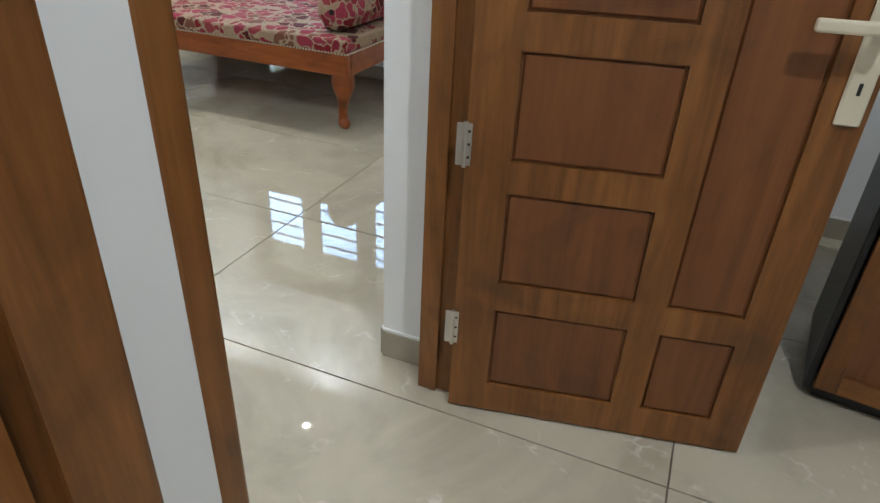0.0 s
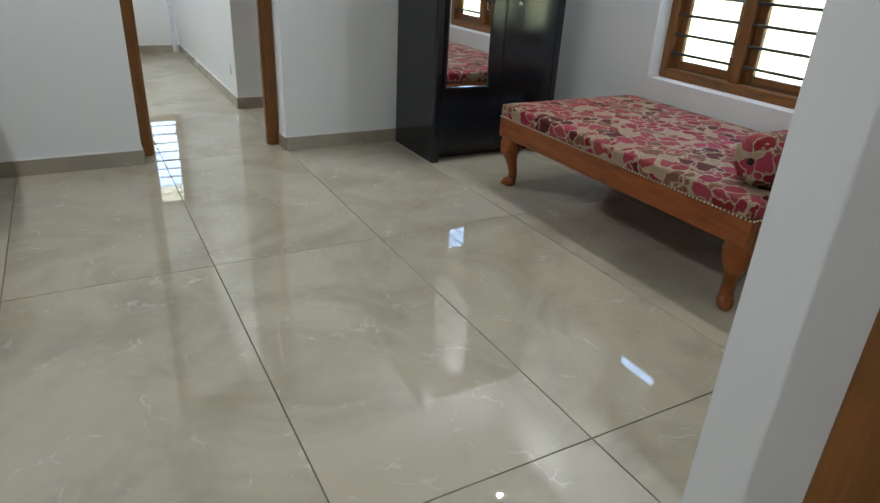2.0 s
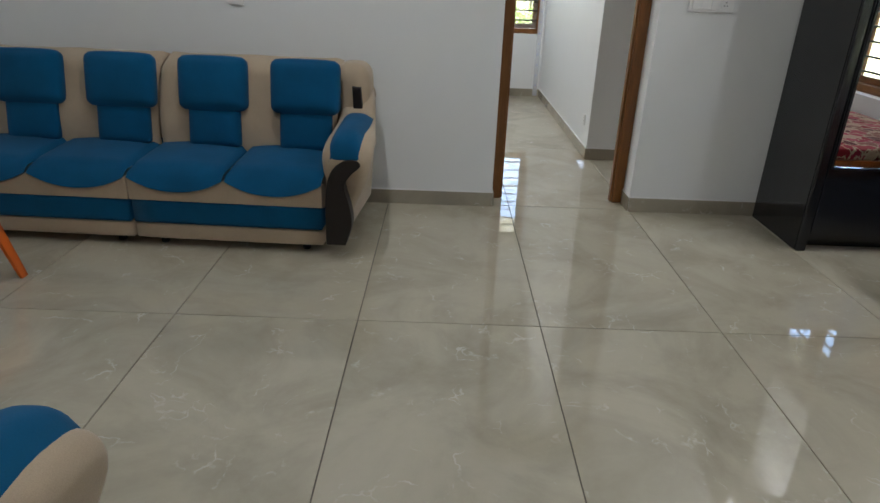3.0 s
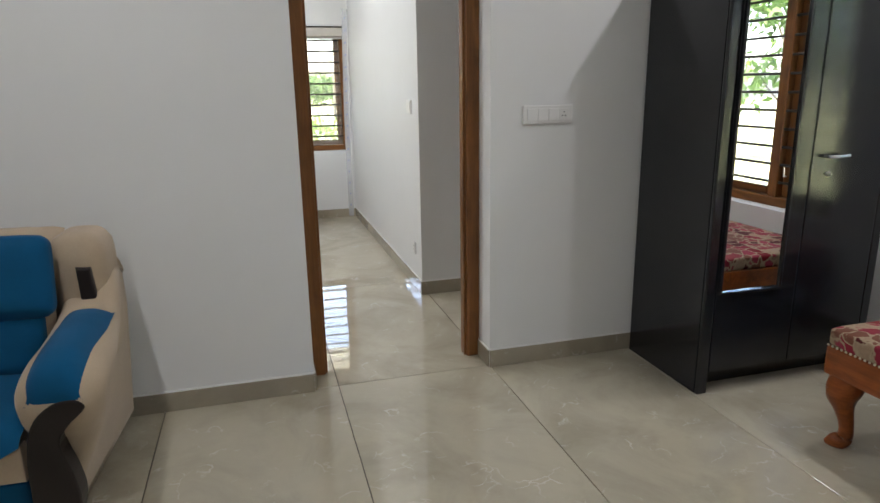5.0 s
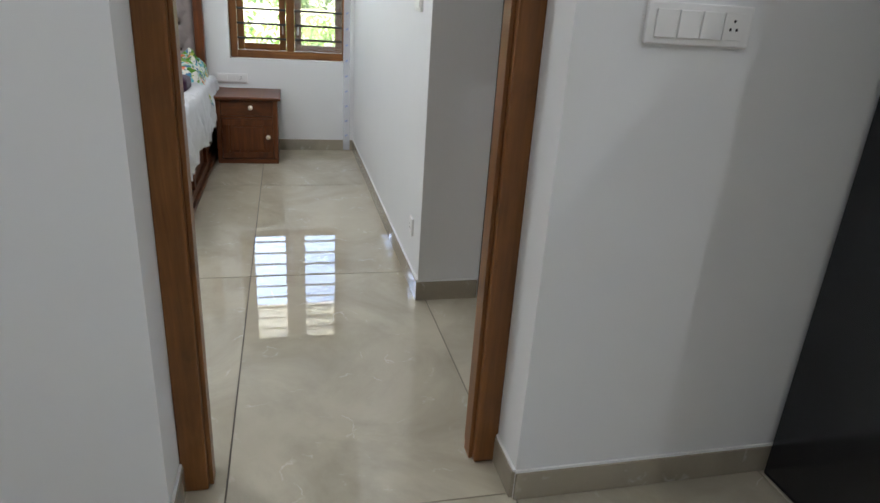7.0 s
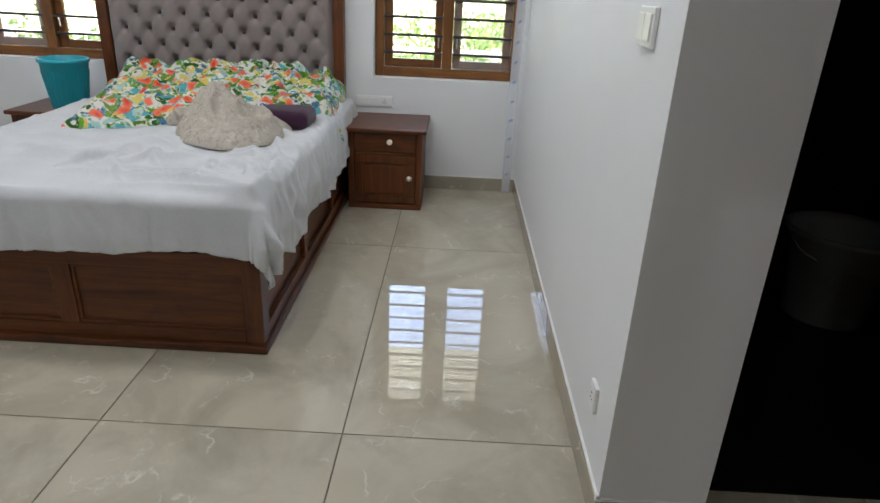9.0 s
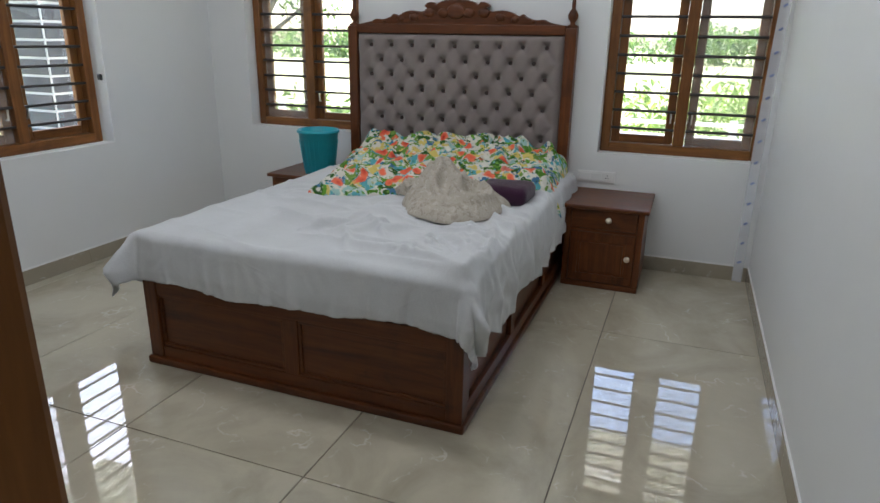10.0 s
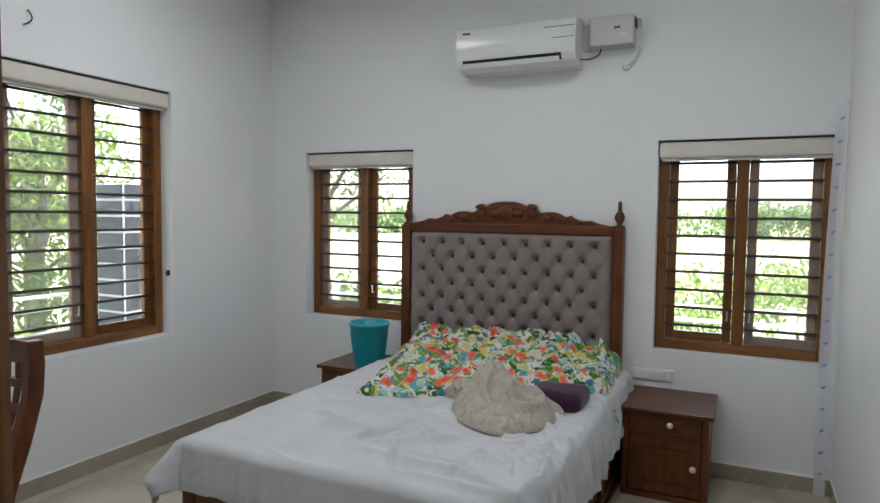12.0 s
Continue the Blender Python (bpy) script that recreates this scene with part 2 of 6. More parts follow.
def wall(name, axis, at0, at1, a0, a1, z0, z1, holes=(), material=None):
    """A wall from at0 to at1 (its faces) across the axis, along the other one from a0 to a1; holes (a, b, low, high) go through it."""
    cuts_a = sorted({a0, a1, *[h[0] for h in holes], *[h[1] for h in holes]})
    cuts_z = sorted({z0, z1, *[h[2] for h in holes], *[h[3] for h in holes]})
    bm = bmesh.new()
    keep = set()
    for i in range(len(cuts_a) - 1):
        for j in range(len(cuts_z) - 1):
            ma, mz = (cuts_a[i] + cuts_a[i + 1]) / 2, (cuts_z[j] + cuts_z[j + 1]) / 2
            if not any(h[0] < ma < h[1] and h[2] < mz < h[3] for h in holes):
                keep.add((i, j))
    vs = {}
    def vert(i, j, s):
        key = (i, j, s)
        if key not in vs:
            p = (s, cuts_a[i], cuts_z[j]) if axis == 0 else (cuts_a[i], s, cuts_z[j])
            vs[key] = bm.verts.new(p)
        return vs[key]
    for i, j in keep:
        for s in (at0, at1):
            bm.faces.new([vert(i, j, s), vert(i + 1, j, s), vert(i + 1, j + 1, s), vert(i, j + 1, s)])
        for di, dj, c in ((-1, 0, ((i, j), (i, j + 1))), (1, 0, ((i + 1, j), (i + 1, j + 1))), (0, -1, ((i, j), (i + 1, j))), (0, 1, ((i, j + 1), (i + 1, j + 1)))):
            if (i + di, j + dj) not in keep:
                p, q = c
                bm.faces.new([vert(*p, at0), vert(*q, at0), vert(*q, at1), vert(*p, at1)])
    bmesh.ops.recalc_face_normals(bm, faces=bm.faces[:])
    ob = link(name, bm, material or M_WALL)
    return tagged(ob, "white painted plaster wall", "wall", kind="structure")

# ---------------------------------------------------------------- floor
FLOOR_Z = 0.0
TX, TY = -5.48, 1.51          # where two joints cross
floor = link("floor", box((-10.0, -2.0, -0.12), (2.0, 4.6, -0.006)), M_GROUT)
tagged(floor, "polished beige marble-look tile floor with thin joints", "floor", kind="structure")

# ---------------------------------------------------------------- walls and ceiling
H = 3.3
WB = [(-1.44, -0.47, 0.77, 2.075), (1.26, 2.235, 0.752, 2.075)]
WS = [(-8.76, -7.66, 0.75, 2.40)]
WN = [(-4.29, -2.62, 0.63, 2.08)]
wall("wall_bedroom_west", 0, -10.0, -9.80, -1.98, 2.47, -0.1, H, WB)
wall("wall_bedroom_south", 1, -1.98, -1.78, -9.80, -5.46, -0.1, H, WS)
wall("wall_bedroom_north", 1, 2.27, 2.47, -9.80, -6.755, -0.1, H)
wall("wall_bath_front", 0, -6.92, -6.755, 2.47, 3.65, -0.1, H, [(2.56, 3.34, -0.1, 2.1)])
wall("wall_recess_north", 1, 3.65, 3.85, -6.92, -5.46, -0.1, H)
wall("wall_living_west", 0, -5.712, -5.46, -1.98, 3.65, -0.1, H, [(1.393, 2.30, -0.1, 2.14)])
wall("wall_living_west_far", 0, -5.66, -5.46, 3.85, 4.58, -0.1, H)
wall("wall_living_south", 1, -1.92, -1.72, -5.46, -1.28, -0.1, H)
wall("wall_living_north", 1, 4.38, 4.58, -5.46, -1.28, -0.1, H, WN)
wall("wall_living_east", 0, -1.54, -1.28, -1.72, 4.38, -0.1, H, [(0.70, 1.664, -0.1, 2.14), (-0.55, 0.545, -0.1, 2.14)])
wall("wall_hall_south", 1, -1.92, -1.72, -1.28, 1.7, -0.1, H)
wall("wall_hall_north", 1, 3.2, 3.4, -1.28, 1.7, -0.1, H)
wall("wall_hall_east", 0, 1.5, 1.7, -1.72, 3.2, -0.1, H)
wall("wall_bath_west", 0, -8.5, -8.4, 2.47, 4.5, -0.1, H)
wall("wall_bath_north", 1, 4.4, 4.5, -8.4, -6.92, -0.1, H)
wall("wall_bath_east", 0, -6.92, -6.82, 3.85, 4.4, -0.1, H)
for nm, a in (("ceiling", ((-10.0, -1.98, H), (1.7, 4.6, H + 0.15))),):
    tagged(link(nm, box(*a), M_CEIL), "white painted flat ceiling", "ceiling", kind="structure")


# ---------------------------------------------------------------- skirting
def skirting(axis, face, out, a0, a1, z=0.092):
    """Tile skirting along a wall face, in pieces with fine joints and a pale line on top."""
    run = tagged(new("baseboard"), "beige tile skirting with a pale top line", "baseboard", kind="structure")
    n = max(1, round((a1 - a0) / 1.2))
    step = (a1 - a0) / n
    for k in range(n):
        p, q = a0 + k * step + 0.0012, a0 + (k + 1) * step - 0.0012
        lo, hi = sorted((face - out * 0.003, face + out * 0.011))
        zz = box((lo, p, 0.0), (hi, q, z), 0.0015, 1) if axis == 0 else box((p, lo, 0.0), (q, hi, z), 0.0015, 1)
        part("tile", zz, M_SKIRT, run)
    lo, hi = sorted((face - out * 0.003, face + out * 0.007))
    zz = box((lo, a0, z), (hi, a1, z + 0.007)) if axis == 0 else box((a0, lo, z), (a1, hi, z + 0.007))
    part("top_line", zz, M_WHITE, run)


skirting(0, -9.80, 1, -1.78, 2.27)
skirting(1, -1.78, 1, -9.79, -5.712)
skirting(1, 2.27, -1, -9.79, -6.745)
skirting(0, -6.755, 1, 2.258, 2.555)
skirting(0, -6.755, 1, 3.345, 3.65)
skirting(1, 3.65, -1, -6.745, -5.712)
skirting(0, -5.46, 1, -1.71, 1.393)
skirting(0, -5.46, 1, 2.30, 4.37)
skirting(1, 2.30, -1, -5.62, -5.46)
skirting(1, 1.393, 1, -5.62, -5.46)
skirting(1, 4.38, -1, -5.45, -1.55)
skirting(1, -1.72, 1, -5.45, -1.55)
skirting(0, -1.54, -1, 1.664, 4.37)
skirting(0, -1.54, -1, -1.71, -0.55)
skirting(1, 1.664, -1, -1.54, -1.39)
skirting(0, -1.28, 1, 1.69, 3.2)
skirting(1, 3.2, -1, -1.27, 1.5)


# ---------------------------------------------------------------- windows
def window(name, axis, face, out, a0, a1, z0, z1, lights, bars, label, netted=-1):
    """A teak window set back in its opening: frame, mullions, glazed shutters, round bars. out: the way outdoors along the axis."""
    w = tagged(new(name), label, "window", kind="structure")

    def B(u0, u1, d0, d1, s0, s1, bev=0.004):
        lo, hi = sorted((face + out * d0, face + out * d1))
        return box((lo, u0, s0), (hi, u1, s1), bev, 1) if axis == 0 else box((u0, lo, s0), (u1, hi, s1), bev, 1)

    def pt(u, d, s):
        return (face + out * d, u, s) if axis == 0 else (u, face + out * d, s)
    F = 0.06
    across = M_TEAK_Y if axis == 0 else M_TEAK_H
    for nm, b, m in (("jamb", B(a0 + 0.001, a0 + F, 0.10, 0.19, z0, z1), M_TEAK), ("jamb", B(a1 - F, a1 - 0.001, 0.10, 0.19, z0, z1), M_TEAK),
                     ("head", B(a0 + F, a1 - F, 0.10, 0.19, z1 - F, z1 - 0.001), across), ("sill", B(a0 + F, a1 - F, 0.095, 0.195, z0 + 0.001, z0 + F), across)):
        part(nm, b, m, w)
    inner = a1 - a0 - 2 * F
    mull = 0.07
    lw = (inner - (lights - 1) * mull) / lights
    for k in range(lights):
        p = a0 + F + k * (lw + mull)
        q = p + lw
        if k:
            part("mullion", B(p - mull, p, 0.10, 0.19, z0 + F, z1 - F), M_TEAK, w)
        sh = part("shutter", bmesh.new(), M_TEAK, w)
        S = 0.055
        g = 0.002
        for b, m in ((B(p + g, p + S, 0.145, 0.18, z0 + F + g, z1 - F - g), M_TEAK), (B(q - S, q - g, 0.145, 0.18, z0 + F + g, z1 - F - g), M_TEAK),
                     (B(p + S, q - S, 0.145, 0.18, z0 + F + g, z0 + F + S), across), (B(p + S, q - S, 0.145, 0.18, z1 - F - S, z1 - F - g), across)):
            part("rail", b, m, sh)
        pane = part("pane", B(p + S - 0.004, q - S + 0.004, 0.160, 0.164, z0 + F + S - 0.004, z1 - F - S + 0.004, 0), M_GLASS, sh)
        pane.visible_shadow = False
        if k == netted:
            net = part("insect_screen", B(p + 0.004, q - 0.004, 0.133, 0.134, z0 + F + 0.004, z1 - F - 0.004, 0), M_NET, w, "fine grey insect net")
            net.visible_shadow = False
        hu = q - 0.5 * S if k < lights - 1 else p + 0.5 * S
        part("latch", tube([pt(hu, 0.145, z0 + 0.20), pt(hu, 0.125, z0 + 0.20), pt(hu, 0.12, z0 + 0.26)], 0.006, 6), M_STEEL, w)
        for i in range(bars):
            s = z0 + F + 0.04 + (z1 - z0 - 2 * F - 0.06) * (i + 0.5) / bars
            part("bar", tube([pt(p - 0.004, 0.118, s), pt(q + 0.004, 0.118, s)], 0.009, 8), M_IRON, w)
    return w


def roller_blind(axis, face, out, a0, a1, z1):
    b = thing("roller_blind", (face, a0, z1) if axis == 0 else (a0, face, z1), "rolled-up cream roller blind in a cassette under the lintel", "blind", "roller blinds")

    def B(u0, u1, d0, d1, s0, s1, bev):
        lo, hi = sorted((out * d0, out * d1))
        return box((lo, u0, s0), (hi, u1, s1), bev, 3) if axis == 0 else box((u0, lo, s0), (u1, hi, s1), bev, 3)
    L = a1 - a0
    part("cassette", B(0.004, L - 0.004, 0.012, 0.098, -0.112, -0.012, 0.022), M_CREAM, b, smooth=False)
    part("rail", B(0.004, L - 0.004, 0.02, 0.09, -0.012, -0.001, 0.002), M_IRON, b)
    part("hem_bar", B(0.02, L - 0.02, 0.045, 0.06, -0.128, -0.112, 0.004), M_WHITE, b)


for k, h in enumerate(WB):
    window(f"window_{k + 1}", 0, -9.80, -1, *h, 2, 10, "teak casement window with horizontal dark bars", k)
    roller_blind(0, -9.80, -1, h[0], h[1], h[3])
window("window_3", 1, -1.78, -1, *WS[0], 2, 13, "tall teak casement window with horizontal dark bars", 1)
roller_blind(1, -1.78, -1, WS[0][0], WS[0][1], WS[0][3])
window("window_4", 1, 4.38, 1, *WN[0], 3, 11, "wide three-light teak window with horizontal dark bars")


def sunshade(lo, hi, material, label):
    tagged(link("sunshade", box(lo, hi, 0.01, 1), material), label, "sunshade", kind="structure")


# darker than the other slabs: the dim underside is put into the colour
M_SLAB_SHADE = plain("slab_in_shade", (0.20, 0.19, 0.175), 0.9, 0.2, 1.5, bmp=0.1)
sunshade((-11.13, -2.0, 2.15), (-10.0, 2.9, 2.25), M_WALL, "white painted concrete sunshade slab over a window")
sunshade((-9.3, -3.1, 2.47), (-7.1, -1.98, 2.57), M_WALL, "white painted concrete sunshade slab over a window")
sunshade((-4.8, 4.58, 2.15), (-2.1, 5.2, 2.24), M_SLAB_SHADE, "concrete sunshade slab over a window, darkened for its dim underside")


# ---------------------------------------------------------------- doors
def door_frame(name, x0, x1, y0, y1, z1, w=0.07, m=None, my=None):
    f = tagged(new(name), "varnished teak door frame", "door frame", kind="structure")
    part("jamb", box((x0, y0, 0.002), (x1, y0 + w, z1 - w), 0.006), m or M_TEAK, f)
    part("jamb", box((x0, y1 - w, 0.002), (x1, y1, z1 - w), 0.006), m or M_TEAK, f)
    part("head", box((x0, y0, z1 - w), (x1, y1, z1), 0.006), my or M_TEAK_Y, f)
    return f


def stop_bead(f, x0, x1, y0, y1, z1, w):
    part("stop", box((x0, y0 + w, 0.003), (x1, y0 + w + 0.012, z1 - w), 0.002), M_TEAK, f)
    part("stop", box((x0, y1 - w - 0.012, 0.003), (x1, y1 - w, z1 - w), 0.002), M_TEAK, f)


fr = door_frame("door_frame_1", -5.738, -5.62, 1.393, 2.30, 2.14)
stop_bead(fr, -5.69, -5.64, 1.393, 2.30, 2.14, 0.07)
fr = door_frame("door_frame_2", -1.386, -1.28, 0.70, 1.636, 2.14, 0.05)
stop_bead(fr, -1.384, -1.33, 0.70, 1.636, 2.14, 0.05)
part("jamb_lining", box((-1.386, 1.636, 0.002), (-1.28, 1.663, 2.138), 0.004), M_TEAK, fr)
fr = door_frame("door_frame_3", -1.386, -1.265, -0.55, 0.61, 2.14, 0.09)
# bath doorway frame in black: the dark of the unlit doorway as colour
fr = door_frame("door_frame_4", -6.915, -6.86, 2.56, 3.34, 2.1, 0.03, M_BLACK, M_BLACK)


def panel_door(name, at, turn, length, height, label, panels, thick=0.036):
    """A teak leaf hinged at its origin: boards with sunk panels. panels: (u0, u1, z0, z1)."""
    d = thing(name, at, label, "door", "", turn)
    bm = bmesh.new()
    us = sorted({0.0, length, *[p[0] for p in panels], *[p[1] for p in panels]})
    zs = sorted({0.008, height, *[p[2] for p in panels], *[p[3] for p in panels]})
    vs = {}
    def vert(i, j, s):
        if (i, j, s) not in vs:
            vs[(i, j, s)] = bm.verts.new((us[i], s, zs[j]))
        return vs[(i, j, s)]
    keep = {(i, j) for i in range(len(us) - 1) for j in range(len(zs) - 1)
            if not any(p[0] < (us[i] + us[i + 1]) / 2 < p[1] and p[2] < (zs[j] + zs[j + 1]) / 2 < p[3] for p in panels)}
    for i, j in keep:
        for s in (-thick / 2, thick / 2):
            bm.faces.new([vert(i, j, s), vert(i + 1, j, s), vert(i + 1, j + 1, s), vert(i, j + 1, s)])
        for di, dj, (p, q) in ((-1, 0, ((i, j), (i, j + 1))), (1, 0, ((i + 1, j), (i + 1, j + 1))), (0, -1, ((i, j), (i + 1, j))), (0, 1, ((i, j + 1), (i + 1, j + 1)))):
            if (i + di, j + dj) not in keep:
                bm.faces.new([vert(*p, -thick / 2), vert(*q, -thick / 2), vert(*q, thick / 2), vert(*p, thick / 2)])
    bmesh.ops.recalc_face_normals(bm, faces=bm.faces[:])
    part("leaf", bm, M_TEAK, d)
    for u0, u1, z0, z1 in panels:
        b = bmesh.new()
        add_box(b, (u0 + 0.0005, -0.008, z0 + 0.0005), (u1 - 0.0005, 0.008, z1 - 0.0005))
        c = min(0.012, (u1 - u0) / 4)
        add_box(b, (u0 + c - 0.007, -0.0135, z0 + c - 0.007), (u1 - c + 0.007, 0.0135, z1 - c + 0.007), 0.004, 1)
        part("panel", b, M_PANEL, d)
    return d

# ---------------------------------------------------------------- more materials
def fabric(name, col, rough=0.85, var=0.15, weave=420.0):
    m, nt, b = node_mat(name)
    v = coords(nt)
    big = noise_tex(nt, v, 5, 4)
    w = noise_tex(nt, v, weave, 2)
    c = ramp(nt, big, [(0.3, tuple(x * (1 - var) for x in col)), (0.7, tuple(min(1, x * (1 + var)) for x in col))])
    c = mixc(nt, 0.18, c, ramp(nt, w, [(0.35, tuple(x * 0.6 for x in col)), (0.65, tuple(min(1, x * 1.25) for x in col))]))
    nt.links.new(c, b.inputs["Base Color"])
    b.inputs["Roughness"].default_value = rough
    b.inputs["Sheen Weight"].default_value = 0.25
    b.inputs["Specular IOR Level"].default_value = 0.2
    bump(nt, b, w, 0.25, 0.002)
    return m


def patches(name, ground, cols, scale, cover=0.5, warp=0.25, rough=0.8, line=None):
    """A printed cloth: warped cells in several colours over a ground colour."""
    m, nt, b = node_mat(name)
    v = coords(nt)
    wn_ = nt.nodes.new("ShaderNodeTexNoise")
    wn_.inputs["Scale"].default_value = scale * 0.8
    wn_.inputs["Detail"].default_value = 3
    nt.links.new(v, wn_.inputs["Vector"])
    ad = nt.nodes.new("ShaderNodeMixRGB")
    ad.blend_type = 'ADD'
    ad.inputs[0].default_value = warp
    nt.links.new(v, ad.inputs[1])
    nt.links.new(wn_.outputs["Color"], ad.inputs[2])
    vor = nt.nodes.new("ShaderNodeTexVoronoi")
    vor.inputs["Scale"].default_value = scale
    nt.links.new(ad.outputs[0], vor.inputs["Vector"])
    sep = nt.nodes.new("ShaderNodeSeparateColor")
    nt.links.new(vor.outputs["Color"], sep.inputs[0])
    r = nt.nodes.new("ShaderNodeValToRGB")
    r.color_ramp.interpolation = 'CONSTANT'
    e = r.color_ramp.elements
    while len(e) < len(cols):
        e.new(0.5)
    for k, c in enumerate(cols):
        e[k].position = k / len(cols)
        e[k].color = (*c, 1)
    nt.links.new(sep.outputs[0], r.inputs[0])
    mask = ramp(nt, vor.outputs["Distance"], [(cover - 0.04, (1, 1, 1)), (cover + 0.04, (0, 0, 0))])
    c = mixc(nt, mask, ground, r.outputs[0])
    if line:
        ve = nt.nodes.new("ShaderNodeTexVoronoi")
        ve.feature = 'DISTANCE_TO_EDGE'
        ve.inputs["Scale"].default_value = scale
        nt.links.new(ad.outputs[0], ve.inputs["Vector"])
        c = mixc(nt, ramp(nt, ve.outputs["Distance"], [(0.03, (1, 1, 1)), (0.07, (0, 0, 0))]), c, line)
    shade = noise_tex(nt, v, scale * 5, 3)
    c = mixc(nt, 0.25, c, ramp(nt, shade, [(0.3, (0.35, 0.3, 0.28)), (0.7, (1, 1, 1))]), 'MULTIPLY')
    nt.links.new(c, b.inputs["Base Color"])
    b.inputs["Roughness"].default_value = rough
    b.inputs["Specular IOR Level"].default_value = 0.25
    bump(nt, b, noise_tex(nt, v, 350, 2), 0.15, 0.002)
    return m


M_BLUE = fabric("teal_blue_upholstery", (0.001, 0.082, 0.190))
M_BLUE.node_tree.nodes["Principled BSDF"].inputs["Sheen Weight"].default_value = 0.08
M_BEIGE = fabric("beige_upholstery", (0.47, 0.37, 0.26), var=0.08)
M_DARKINLAY = plain("dark_brown_inlay", (0.010, 0.006, 0.005), 0.45, 0.2)
M_SHEET = fabric("pale_grey_sheet", (0.56, 0.57, 0.57), 0.9, 0.06, 300)
_nt = M_SHEET.node_tree
_v = coords(_nt)
_folds = []
for _sc, _ds in ((2.2, 1.2), (4.5, 1.6)):
    _n = noise_tex(_nt, _v, _sc, 2, 0.5, _ds)
    _a = _nt.nodes.new("ShaderNodeMath")
    _a.operation = 'SUBTRACT'
    _a.inputs[1].default_value = 0.5
    _nt.links.new(_n, _a.inputs[0])
    _b2 = _nt.nodes.new("ShaderNodeMath")
    _b2.operation = 'ABSOLUTE'
    _nt.links.new(_a.outputs[0], _b2.inputs[0])
    _c = _nt.nodes.new("ShaderNodeMapRange")
    _c.inputs[1].default_value = 0.0
    _c.inputs[2].default_value = 0.07
    _c.inputs[3].default_value = 1.0
    _c.inputs[4].default_value = 0.0
    _nt.links.new(_b2.outputs[0], _c.inputs[0])
    _folds.append(_c.outputs[0])
_add = _nt.nodes.new("ShaderNodeMath")
_add.operation = 'ADD'
_nt.links.new(_folds[0], _add.inputs[0])
_nt.links.new(_folds[1], _add.inputs[1])
bump(_nt, _nt.nodes["Principled BSDF"], _add.outputs[0], 0.10, 0.006)
M_MATTRESS = fabric("mattress_ticking", (0.55, 0.53, 0.50))
M_TAUPE = fabric("taupe_velvet", (0.245, 0.205, 0.19), 0.75, 0.08, 500)
# buttons far darker than the velvet: dimple shadow put into their colour
M_BUTTON_SHADE = fabric("shaded_button", (0.07, 0.055, 0.05), 0.7)
M_DAYBED = patches("red_print", (0.30, 0.21, 0.135), [(0.22, 0.010, 0.018), (0.26, 0.02, 0.04), (0.20, 0.08, 0.05), (0.30, 0.05, 0.06), (0.09, 0.012, 0.012), (0.33, 0.04, 0.07), (0.38, 0.27, 0.18)], 13.0, 0.7, 0.14, 0.75, (0.42, 0.33, 0.22))
